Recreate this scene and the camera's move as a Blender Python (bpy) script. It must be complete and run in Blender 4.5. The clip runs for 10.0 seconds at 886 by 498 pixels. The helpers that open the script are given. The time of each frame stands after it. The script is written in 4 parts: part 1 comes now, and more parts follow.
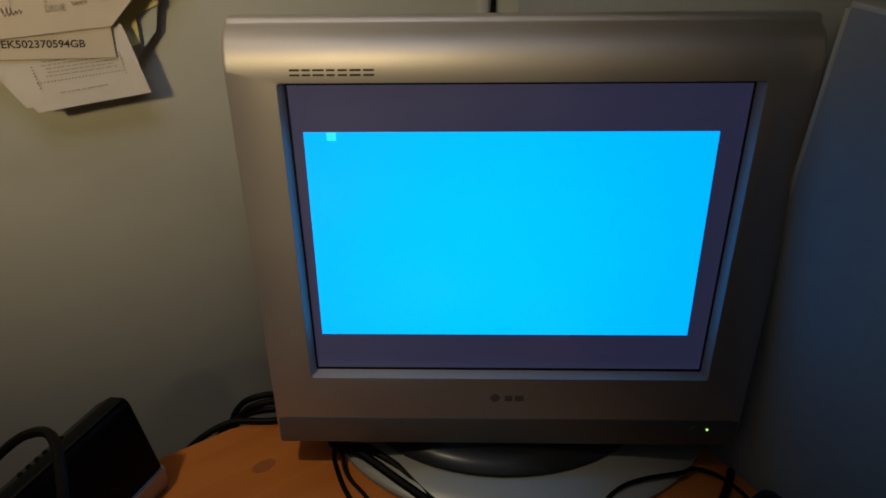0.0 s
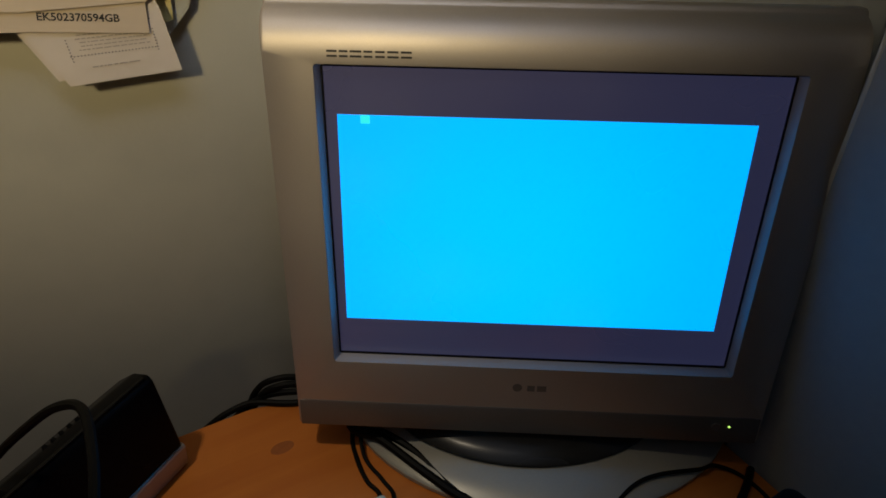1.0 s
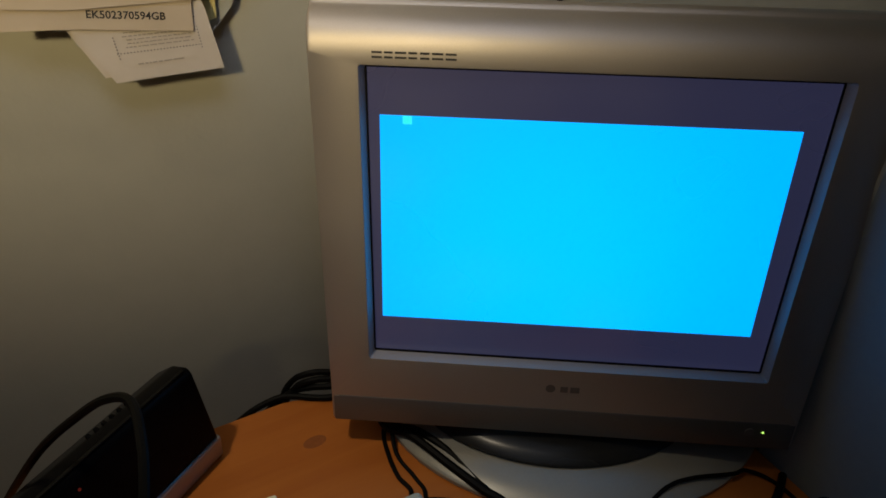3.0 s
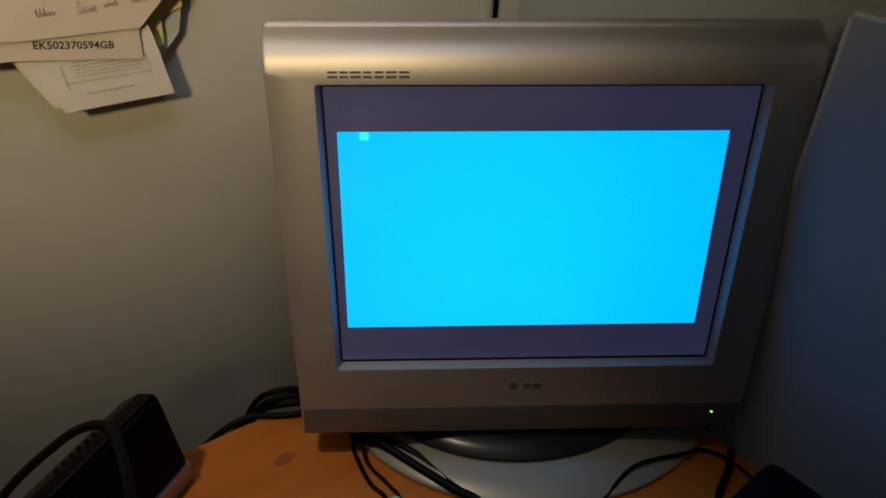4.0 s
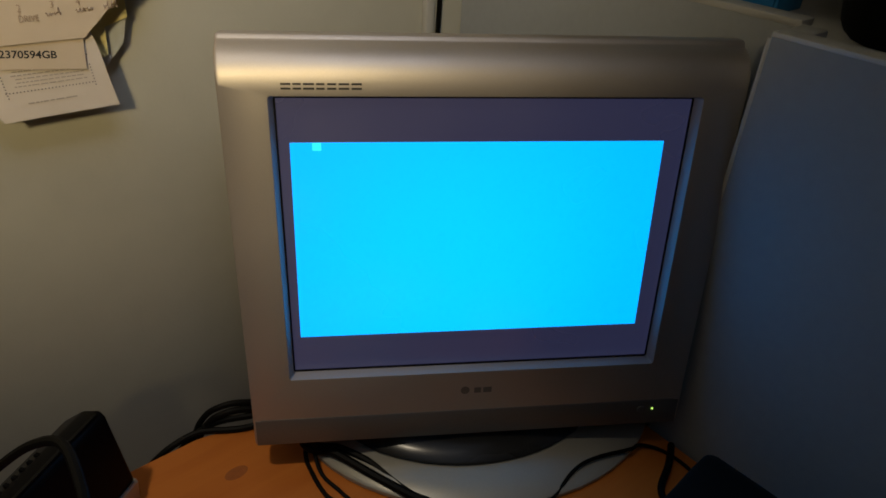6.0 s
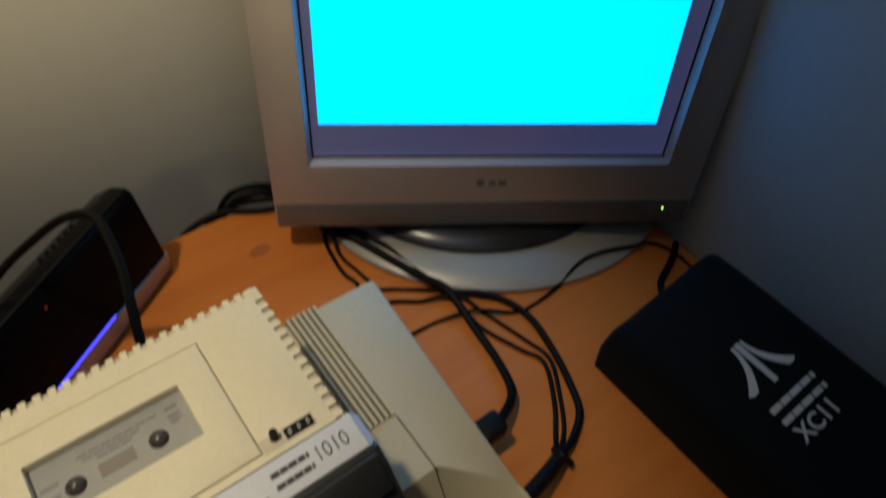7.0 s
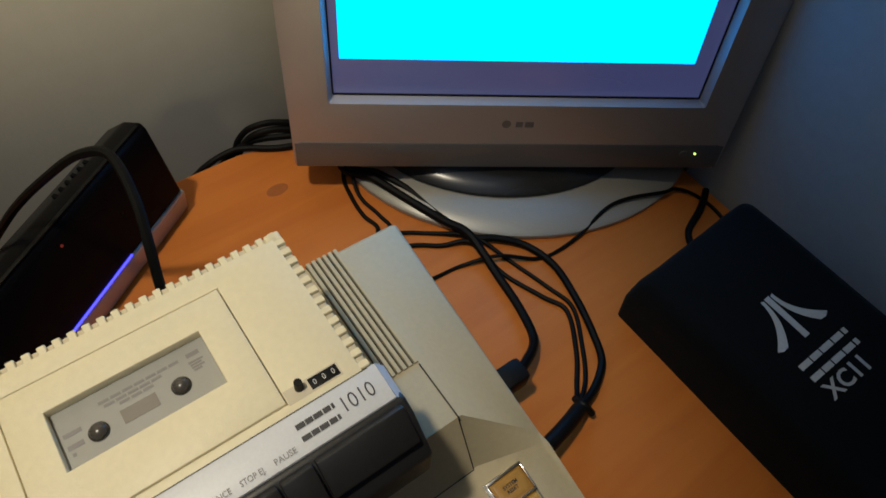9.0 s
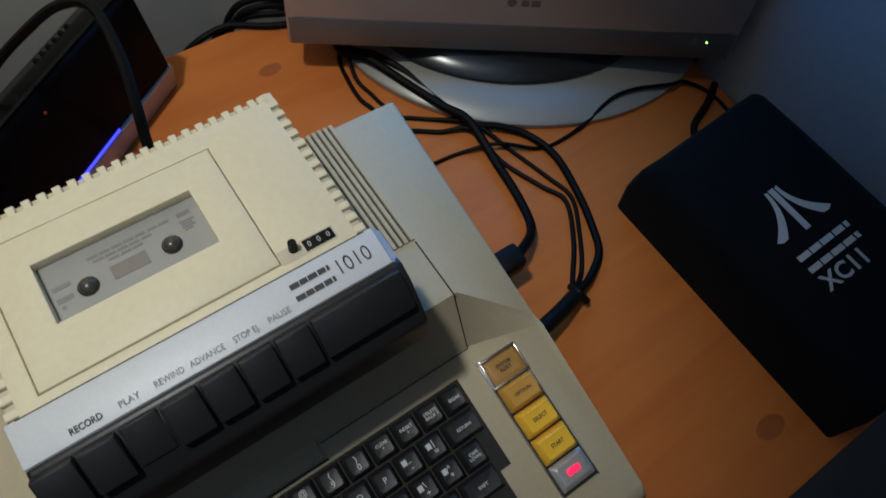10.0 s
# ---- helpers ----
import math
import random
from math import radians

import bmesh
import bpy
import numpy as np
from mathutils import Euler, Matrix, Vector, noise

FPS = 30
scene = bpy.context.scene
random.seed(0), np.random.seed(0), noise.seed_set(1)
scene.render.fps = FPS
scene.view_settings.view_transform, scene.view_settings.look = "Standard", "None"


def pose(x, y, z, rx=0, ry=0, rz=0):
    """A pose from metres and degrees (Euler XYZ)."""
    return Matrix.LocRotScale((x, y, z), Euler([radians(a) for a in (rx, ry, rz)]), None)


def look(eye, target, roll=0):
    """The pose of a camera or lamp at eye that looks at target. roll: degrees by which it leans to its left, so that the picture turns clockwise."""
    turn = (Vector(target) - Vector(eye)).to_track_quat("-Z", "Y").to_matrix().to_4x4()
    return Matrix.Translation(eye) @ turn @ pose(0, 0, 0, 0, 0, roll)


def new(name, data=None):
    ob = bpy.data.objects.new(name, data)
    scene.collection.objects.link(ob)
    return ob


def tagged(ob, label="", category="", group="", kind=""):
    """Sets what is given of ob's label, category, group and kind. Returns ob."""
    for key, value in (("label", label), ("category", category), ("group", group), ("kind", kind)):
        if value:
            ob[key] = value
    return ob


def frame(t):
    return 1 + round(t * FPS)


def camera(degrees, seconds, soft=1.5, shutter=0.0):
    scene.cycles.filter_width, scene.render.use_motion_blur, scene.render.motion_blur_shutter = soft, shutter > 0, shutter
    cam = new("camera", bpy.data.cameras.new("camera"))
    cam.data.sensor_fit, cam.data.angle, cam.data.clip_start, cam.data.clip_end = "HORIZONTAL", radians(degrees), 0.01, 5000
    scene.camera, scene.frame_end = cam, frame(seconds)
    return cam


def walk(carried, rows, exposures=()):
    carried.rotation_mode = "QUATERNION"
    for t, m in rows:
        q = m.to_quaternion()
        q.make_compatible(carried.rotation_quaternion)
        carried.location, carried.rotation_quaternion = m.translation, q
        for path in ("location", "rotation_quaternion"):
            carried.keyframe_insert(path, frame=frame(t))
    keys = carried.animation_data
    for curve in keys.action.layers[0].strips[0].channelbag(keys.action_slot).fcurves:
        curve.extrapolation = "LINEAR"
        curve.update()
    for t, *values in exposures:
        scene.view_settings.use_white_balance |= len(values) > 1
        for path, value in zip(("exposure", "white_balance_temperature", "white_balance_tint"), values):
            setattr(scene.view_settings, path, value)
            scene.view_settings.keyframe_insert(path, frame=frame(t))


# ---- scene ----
cam = camera(66.56, 10.0, soft=1.6, shutter=0.5)
PATH = [
    (0, (-0.2589, -0.3281, 1.2820), (0.1647, 0.3798, 0.7168), -0.97),
    (0.5, (-0.2714, -0.3194, 1.2810), (0.1497, 0.3842, 0.7085), 0.33),
    (1, (-0.2742, -0.3185, 1.2776), (0.1379, 0.3876, 0.7017), 0.54),
    (1.5, (-0.2813, -0.3252, 1.2825), (0.1215, 0.3884, 0.7093), 0.66),
    (2, (-0.2857, -0.3198, 1.2743), (0.1022, 0.3972, 0.6951), 0.75),
    (2.2, (-0.2822, -0.3170, 1.2736), (0.0995, 0.3976, 0.6875), 0.81),
    (3.3, (-0.2902, -0.3090, 1.2859), (0.1070, 0.4017, 0.7053), 0.15),
    (3.5, (-0.2910, -0.3104, 1.2853), (0.1226, 0.4029, 0.7195), -0.46),
    (4, (-0.3141, -0.3177, 1.2920), (0.1574, 0.3586, 0.7260), 0.64),
    (4.5, (-0.3326, -0.3187, 1.2964), (0.2034, 0.3534, 0.7855), 1.27),
    (5, (-0.3337, -0.3174, 1.2950), (0.2287, 0.3392, 0.7924), 2.48),
    (5.2, (-0.3326, -0.3207, 1.2967), (0.2276, 0.3227, 0.7751), 3.30),
    (6.3, (-0.3331, -0.3229, 1.2925), (0.2200, 0.3039, 0.7437), 2.92),
    (6.5, (-0.3341, -0.3254, 1.2910), (0.2161, 0.2891, 0.7255), 3.28),
    (6.7, (-0.3341, -0.3270, 1.2905), (0.1768, 0.2404, 0.6447), 4.48),
    (6.8, (-0.3352, -0.3281, 1.2951), (0.1412, 0.2087, 0.5988), 4.75),
    (6.9, (-0.3343, -0.3256, 1.2942), (0.1079, 0.1849, 0.5567), 4.73),
    (7, (-0.3342, -0.3210, 1.2947), (0.0851, 0.1554, 0.5219), 5.59),
    (7.2, (-0.3345, -0.3104, 1.2941), (0.0670, 0.1298, 0.4910), 6.91),
    (7.5, (-0.3341, -0.3020, 1.2898), (0.0552, 0.1263, 0.4744), 7.22),
    (8, (-0.3340, -0.2963, 1.2852), (0.0405, 0.1259, 0.4597), 7.03),
    (8.5, (-0.3349, -0.2965, 1.2866), (0.0347, 0.1245, 0.4583), 6.87),
    (9, (-0.3338, -0.3022, 1.2838), (0.0325, 0.1207, 0.4550), 6.43),
    (9.3, (-0.3361, -0.3094, 1.2733), (0.0267, 0.1071, 0.4397), 6.44),
    (9.5, (-0.3385, -0.3116, 1.2631), (0.0065, 0.0778, 0.4090), 7.22),
    (9.8, (-0.3440, -0.3152, 1.2578), (-0.0200, 0.0333, 0.3783), 9.15),
    (10, (-0.3448, -0.3162, 1.2593), (-0.0279, 0.0133, 0.3699), 10.51),
]
EXPOSURES = [(0.0, -0.30, 6250, 15), (2.2, -0.29, 6250, 15), (4.2, -0.15, 6300, 15), (6.5, -0.12, 6300, 15), (6.8, 0.18, 6250, 14), (7.2, 0.95, 6150, 14), (9.0, 0.96, 5950, 13), (9.5, 1.05, 5900, 13), (10.0, 0.75, 5050, 13)]
walk(cam, [(t, look(eye, target, roll)) for t, eye, target, roll in PATH], EXPOSURES)

# ---- light: a warm shaded lamp beside the desk's user, a dim room, the glowing tube, two added fills ----
world = bpy.data.worlds.new("world")
scene.world = world
world.use_nodes = True
wbg = world.node_tree.nodes["Background"]
wbg.inputs[0].default_value = (0.55, 0.62, 0.75, 1)
wbg.inputs[1].default_value = 0.01

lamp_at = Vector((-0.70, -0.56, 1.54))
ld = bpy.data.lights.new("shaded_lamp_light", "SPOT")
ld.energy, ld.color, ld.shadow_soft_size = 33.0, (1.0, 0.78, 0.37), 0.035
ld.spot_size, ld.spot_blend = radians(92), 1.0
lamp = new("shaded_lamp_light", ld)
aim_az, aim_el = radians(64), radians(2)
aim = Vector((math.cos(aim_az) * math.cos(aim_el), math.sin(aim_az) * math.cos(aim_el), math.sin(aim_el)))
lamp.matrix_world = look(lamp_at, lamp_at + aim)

pd = bpy.data.lights.new("ceiling_spot_light", "SPOT")
pd.energy, pd.color, pd.shadow_soft_size = 25.0, (1.0, 0.86, 0.60), 0.04
pd.spot_size, pd.spot_blend = radians(45), 0.92
ceiling_spot = new("ceiling_spot_light", pd)
ceiling_spot.matrix_world = look((-0.62, -0.09, 2.2), (-0.41, -0.05, 0.75))

# added soft bluish fill without a real source, high over the desk, falling on the upper wall
fd = bpy.data.lights.new("upper_wall_fill", "AREA")
fd.energy, fd.color, fd.size, fd.spread = 0.68, (0.82, 0.89, 1.0), 0.4, radians(76)
upper_wall_fill = new("upper_wall_fill", fd)
upper_wall_fill.matrix_world = look((-0.32, -0.25, 1.86), (-0.16, 0.318, 1.49))

# weak bluish fill added below the ceiling to lift dark fronts; no fixture there
dd = bpy.data.lights.new("dim_fill_light", "AREA")
dd.energy, dd.color, dd.size = 0.9, (0.66, 0.80, 1.0), 1.2
dim_light = new("dim_fill_light", dd)
dim_light.matrix_world = pose(-0.8, -0.95, 2.47)

DESK = 0.75
WALL_Y = 0.318


# ---- materials ----
def material(name, base, rough=0.5, metal=0.0, scale=60.0, amount=0.12, bump=0.0, bump_scale=400.0, coat=0.0, big=6.0, emit=None, power=0.0, spec=0.5):
    m = bpy.data.materials.new(name)
    m.use_nodes = True
    n, l = m.node_tree.nodes, m.node_tree.links
    b = n["Principled BSDF"]
    b.inputs["Roughness"].default_value, b.inputs["Metallic"].default_value = rough, metal
    b.inputs["Coat Weight"].default_value = coat
    b.inputs["Specular IOR Level"].default_value = spec
    co = n.new("ShaderNodeTexCoord")
    fine, wide = n.new("ShaderNodeTexNoise"), n.new("ShaderNodeTexNoise")
    fine.inputs["Scale"].default_value, fine.inputs["Detail"].default_value = scale, 6
    wide.inputs["Scale"].default_value, wide.inputs["Detail"].default_value = big, 3
    l.new(co.outputs["Object"], fine.inputs["Vector"])
    l.new(co.outputs["Object"], wide.inputs["Vector"])
    add = n.new("ShaderNodeMath")
    add.operation = "ADD"
    l.new(fine.outputs["Fac"], add.inputs[0])
    l.new(wide.outputs["Fac"], add.inputs[1])
    ramp = n.new("ShaderNodeMapRange")
    ramp.inputs["From Min"].default_value, ramp.inputs["From Max"].default_value = 0.6, 1.4
    ramp.inputs["To Min"].default_value, ramp.inputs["To Max"].default_value = 1 - amount, 1 + amount
    l.new(add.outputs[0], ramp.inputs["Value"])
    mul = n.new("ShaderNodeVectorMath")
    mul.operation = "SCALE"
    mul.inputs[0].default_value = base
    l.new(ramp.outputs["Result"], mul.inputs["Scale"])
    l.new(mul.outputs["Vector"], b.inputs["Base Color"])
    rr = n.new("ShaderNodeMapRange")
    rr.inputs["From Min"].default_value, rr.inputs["From Max"].default_value = 0.3, 0.7
    rr.inputs["To Min"].default_value, rr.inputs["To Max"].default_value = max(rough - 0.08, 0.02), min(rough + 0.08, 1)
    l.new(wide.outputs["Fac"], rr.inputs["Value"])
    l.new(rr.outputs["Result"], b.inputs["Roughness"])
    if bump:
        grain, bu = n.new("ShaderNodeTexNoise"), n.new("ShaderNodeBump")
        grain.inputs["Scale"].default_value, grain.inputs["Detail"].default_value = bump_scale, 3
        l.new(co.outputs["Object"], grain.inputs["Vector"])
        bu.inputs["Strength"].default_value, bu.inputs["Distance"].default_value = bump, 0.0006
        l.new(grain.outputs["Fac"], bu.inputs["Height"])
        l.new(bu.outputs["Normal"], b.inputs["Normal"])
    if emit:
        b.inputs["Emission Color"].default_value, b.inputs["Emission Strength"].default_value = (*emit, 1), power
    return m


def wood_material(name):
    """Orange beech laminate: long grain along x, with darker pores and knots."""
    m = bpy.data.materials.new(name)
    m.use_nodes = True
    n, l = m.node_tree.nodes, m.node_tree.links
    b = n["Principled BSDF"]
    co, mp = n.new("ShaderNodeTexCoord"), n.new("ShaderNodeMapping")
    mp.inputs["Scale"].default_value = (2.5, 26.0, 26.0)
    l.new(co.outputs["Object"], mp.inputs["Vector"])
    g = n.new("ShaderNodeTexNoise")
    g.inputs["Scale"].default_value, g.inputs["Detail"].default_value, g.inputs["Distortion"].default_value = 2.2, 7, 0.6
    l.new(mp.outputs["Vector"], g.inputs["Vector"])
    w = n.new("ShaderNodeTexNoise")
    w.inputs["Scale"].default_value = 3.5
    l.new(co.outputs["Object"], w.inputs["Vector"])
    mix = n.new("ShaderNodeMix")
    mix.data_type, mix.blend_type = "FLOAT", "MIX"
    mix.inputs[0].default_value = 0.35
    l.new(g.outputs["Fac"], mix.inputs[2])
    l.new(w.outputs["Fac"], mix.inputs[3])
    ramp = n.new("ShaderNodeValToRGB")
    ramp.color_ramp.elements[0].position, ramp.color_ramp.elements[0].color = 0.28, (0.45, 0.128, 0.020, 1)
    ramp.color_ramp.elements[1].position, ramp.color_ramp.elements[1].color = 0.72, (0.57, 0.190, 0.032, 1)
    l.new(mix.outputs[0], ramp.inputs["Fac"])
    l.new(ramp.outputs["Color"], b.inputs["Base Color"])
    smudge, gloss = n.new("ShaderNodeTexNoise"), n.new("ShaderNodeMapRange")
    smudge.inputs["Scale"].default_value, smudge.inputs["Detail"].default_value = 14.0, 5
    l.new(co.outputs["Object"], smudge.inputs["Vector"])
    gloss.inputs["From Min"].default_value, gloss.inputs["From Max"].default_value = 0.35, 0.65
    gloss.inputs["To Min"].default_value, gloss.inputs["To Max"].default_value = 0.44, 0.60
    l.new(smudge.outputs["Fac"], gloss.inputs["Value"])
    l.new(gloss.outputs["Result"], b.inputs["Roughness"])
    b.inputs["Specular IOR Level"].default_value = 0.32
    bu = n.new("ShaderNodeBump")
    bu.inputs["Strength"].default_value, bu.inputs["Distance"].default_value = 0.08, 0.0005
    l.new(g.outputs["Fac"], bu.inputs["Height"])
    l.new(bu.outputs["Normal"], b.inputs["Normal"])
    return m


WALLPAINT = material("wall_paint", (0.47, 0.465, 0.40), 0.85, scale=25, amount=0.05, bump=0.35, bump_scale=180, big=2.0, spec=0.2)
PANEL = material("grey_panel", (0.35, 0.375, 0.40), 0.75, scale=120, amount=0.05, bump=0.15, bump_scale=500, big=3, spec=0.3)
DARKPANEL = material("blue_grey_panel", (0.30, 0.325, 0.345), 0.7, scale=120, amount=0.05, bump=0.15, bump_scale=500, big=3, spec=0.3)
WHITE = material("white_edge", (0.48, 0.48, 0.46), 0.55, amount=0.06)
WOOD = wood_material("beech_laminate")
KNOT = material("knot", (0.30, 0.085, 0.016), 0.42, scale=200, amount=0.25)
DARKFLOOR = material("dark_carpet", (0.035, 0.032, 0.03), 0.95, scale=300, amount=0.4, bump=0.6)
CEIL = material("ceiling_paint", (0.6, 0.6, 0.58), 0.9, amount=0.04)
SILVER = material("silver_plastic", (0.54, 0.50, 0.475), 0.52, metal=0.76, scale=900, amount=0.05, bump=0.05, bump_scale=1500)
RIM = material("grey_rim_plastic", (0.40, 0.38, 0.39), 0.55, metal=0.15, scale=700, amount=0.06)
SILVERDARK = material("dark_silver_plastic", (0.20, 0.195, 0.20), 0.40, metal=0.5, scale=700, amount=0.06)
BOWL = material("dark_shiny_plastic", (0.020, 0.020, 0.020), 0.26, metal=0.0, scale=400, amount=0.1)
CHIN = material("dull_silver_trim", (0.17, 0.165, 0.165), 0.36, metal=0.5, scale=500, amount=0.08)
DEVTRIM = material("grey_metal_trim", (0.40, 0.39, 0.40), 0.34, metal=0.4, scale=500, amount=0.08)
BASEGREY = material("pale_silver_plastic", (0.31, 0.30, 0.265), 0.36, metal=0.2, scale=500, amount=0.05)
GLASS = material("tube_glass", (0.060, 0.055, 0.080), 0.32, scale=8, amount=0.1, emit=(0.15, 0.165, 0.40), power=0.13, spec=1.0)
GLASS.node_tree.nodes["Principled BSDF"].inputs["IOR"].default_value = 1.7
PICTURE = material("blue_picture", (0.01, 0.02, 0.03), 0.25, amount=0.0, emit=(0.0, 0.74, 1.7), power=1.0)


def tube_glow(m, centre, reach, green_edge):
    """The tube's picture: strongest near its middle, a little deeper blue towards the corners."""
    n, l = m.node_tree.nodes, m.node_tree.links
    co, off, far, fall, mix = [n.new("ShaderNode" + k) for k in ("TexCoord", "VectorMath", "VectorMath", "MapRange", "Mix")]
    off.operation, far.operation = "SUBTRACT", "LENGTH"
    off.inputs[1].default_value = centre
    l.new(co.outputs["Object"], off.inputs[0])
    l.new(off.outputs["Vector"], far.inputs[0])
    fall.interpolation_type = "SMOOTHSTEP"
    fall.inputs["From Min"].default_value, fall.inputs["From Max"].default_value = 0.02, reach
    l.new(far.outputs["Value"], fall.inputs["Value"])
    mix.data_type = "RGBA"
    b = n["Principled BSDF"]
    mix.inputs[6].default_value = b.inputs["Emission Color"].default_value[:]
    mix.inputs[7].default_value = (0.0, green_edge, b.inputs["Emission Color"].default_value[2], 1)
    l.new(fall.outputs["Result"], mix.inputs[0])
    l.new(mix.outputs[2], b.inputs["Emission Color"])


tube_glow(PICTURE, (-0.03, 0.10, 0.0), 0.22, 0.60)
CURSOR = material("cursor_glow", (0.02, 0.03, 0.03), 0.25, amount=0.0, emit=(0.03, 1.0, 0.92), power=1.1)
GREENLED = material("green_led", (0.1, 0.3, 0.05), 0.3, amount=0.0, emit=(0.55, 1.0, 0.15), power=1.6)
INK = material("dark_print", (0.03, 0.03, 0.035), 0.6, amount=0.1)
GREYINK = material("grey_print", (0.22, 0.21, 0.21), 0.6, amount=0.1)
BLACK = material("black_plastic", (0.006, 0.006, 0.006), 0.5, scale=300, amount=0.25, bump=0.1, spec=0.13)
GLOSSBLACK = material("gloss_black_plastic", (0.004, 0.004, 0.005), 0.30, scale=60, amount=0.3, spec=0.04)
CABLE = material("black_cable", (0.004, 0.004, 0.004), 0.5, scale=200, amount=0.25, spec=0.09)
FABRIC = material("black_fabric", (0.0050, 0.0055, 0.0062), 0.92, scale=700, amount=0.35, bump=0.8, bump_scale=1600, spec=0.06)
FABRIC.node_tree.nodes["Principled BSDF"].inputs["Sheen Weight"].default_value = 0.03
PRINTGREY = material("grey_screen_print", (0.42, 0.41, 0.38), 0.8, scale=500, amount=0.15)
BEIGE = material("beige_plastic", (0.46, 0.40, 0.265), 0.55, scale=250, amount=0.06, bump=0.25, bump_scale=900)
CREAM = material("cream_plastic", (0.71, 0.645, 0.45), 0.5, scale=250, amount=0.05, bump=0.2, bump_scale=900)
# the recorder's cream again, darkened to paint in the shade of its recesses
SHADE = material("shaded_cream_plastic", (0.56, 0.50, 0.37), 0.6, amount=0.06)
SEAM = material("dark_gap", (0.02, 0.018, 0.015), 0.8, amount=0.1)
STRIP = material("brushed_aluminium", (0.60, 0.62, 0.66), 0.55, metal=0.10, scale=600, amount=0.06)
KEYBLACK = material("black_keycap", (0.017, 0.017, 0.018), 0.45, scale=300, amount=0.2, bump=0.1, spec=0.5)
KEYPRINT = material("white_key_print", (0.55, 0.55, 0.53), 0.6, amount=0.05)
CHROME = material("worn_chrome", (0.62, 0.60, 0.56), 0.22, metal=0.9, scale=200, amount=0.1)
AMBER = material("amber_key", (0.60, 0.32, 0.045), 0.38, scale=200, amount=0.08)
BROWNKEY = material("brown_gold_key", (0.42, 0.23, 0.05), 0.42, scale=200, amount=0.1)
YELLOWKEY = material("yellow_key", (0.90, 0.53, 0.020), 0.35, scale=200, amount=0.06)
REDLED = material("red_power_lamp", (0.5, 0.02, 0.05), 0.3, amount=0.0, emit=(1.0, 0.012, 0.06), power=0.75)
BLUELED = material("blue_light_strip", (0.02, 0.02, 0.2), 0.3, amount=0.0, emit=(0.06, 0.05, 1.0), power=1.6)
DIMRED = material("dim_red_led", (0.1, 0.01, 0.01), 0.3, amount=0.0, emit=(1.0, 0.10, 0.06), power=0.05)
GREYKEY = material("grey_lamp_housing", (0.42, 0.41, 0.40), 0.35, metal=0.3, amount=0.08)
PAPER = material("aged_paper", (0.56, 0.48, 0.385), 0.85, scale=40, amount=0.06, bump=0.3, bump_scale=60)
PAPERWHITE = material("white_paper", (0.62, 0.57, 0.53), 0.85, scale=60, amount=0.04, bump=0.2, bump_scale=60)
YELLOWNOTE = material("yellow_note", (0.66, 0.58, 0.27), 0.8, amount=0.06)
SLEEVE = material("clear_sleeve", (0.46, 0.48, 0.46), 0.3, amount=0.04)
PENCIL = material("pencil_marks", (0.34, 0.255, 0.20), 0.8, amount=0.15)
SLIPINK = material("faded_print", (0.40, 0.37, 0.35), 0.8, amount=0.1)
BLUECARD = material("blue_folder", (0.010, 0.16, 0.40), 0.5, scale=60, amount=0.1)
TAPE = material("cassette_label", (0.31, 0.31, 0.29), 0.4, amount=0.10)
TAPEWINDOW = material("cassette_window", (0.22, 0.20, 0.18), 0.25, amount=0.1)
HUB = material("dark_hub", (0.06, 0.055, 0.05), 0.28, amount=0.1)


# ---- mesh helpers ----
def finish(bm, name, mat, angle=35):
    me = bpy.data.meshes.new(name)
    bmesh.ops.recalc_face_normals(bm, faces=bm.faces[:])
    bm.to_mesh(me)
    bm.free()
    me.materials.append(mat)
    for p in me.polygons:
        p.use_smooth = True
    me.set_sharp_from_angle(angle=radians(angle))
    return me


def part(name, bm, mat, parent=None, label="", m=None, angle=35):
    ob = new(name, finish(bm, name, mat, angle))
    if parent:
        ob.parent = parent
    if m:
        ob.matrix_basis = m
    if label:
        ob["label"] = label
    return ob


def shared(name, mesh, parent, m):
    ob = new(name, mesh)
    ob.parent, ob.matrix_basis = parent, m
    return ob


def thing(name, m, label, category, group="", kind=""):
    ob = new(name)
    ob.empty_display_size = 0.02
    ob.matrix_basis = m
    return tagged(ob, label, category, group, kind)


def box(x0, x1, y0, y1, z0, z1, bevel=0.0, seg=2):
    bm = bmesh.new()
    bmesh.ops.create_cube(bm, size=1, matrix=Matrix.Translation(((x0 + x1) / 2, (y0 + y1) / 2, (z0 + z1) / 2)) @ Matrix.Diagonal((x1 - x0, y1 - y0, z1 - z0, 1)))
    if bevel:
        bmesh.ops.bevel(bm, geom=bm.edges[:], offset=bevel, segments=seg, profile=0.5, affect="EDGES")
    return bm


def prism(points, axis, a, b, bevel=0.0, seg=2):
    """A polygon drawn in the two other axes, drawn out along axis from a to b."""
    bm = bmesh.new()
    at = {"x": lambda p, h: (h, p[0], p[1]), "y": lambda p, h: (p[0], h, p[1]), "z": lambda p, h: (p[0], p[1], h)}[axis]
    lo, hi = [[bm.verts.new(at(p, h)) for p in points] for h in (a, b)]
    bm.faces.new(lo)
    bm.faces.new(hi[::-1])
    for i in range(len(points)):
        j = (i + 1) % len(points)
        bm.faces.new((lo[i], hi[i], hi[j], lo[j]))
    bmesh.ops.recalc_face_normals(bm, faces=bm.faces[:])
    if bevel:
        bmesh.ops.bevel(bm, geom=bm.edges[:], offset=bevel, segments=seg, profile=0.5, affect="EDGES")
    return bm


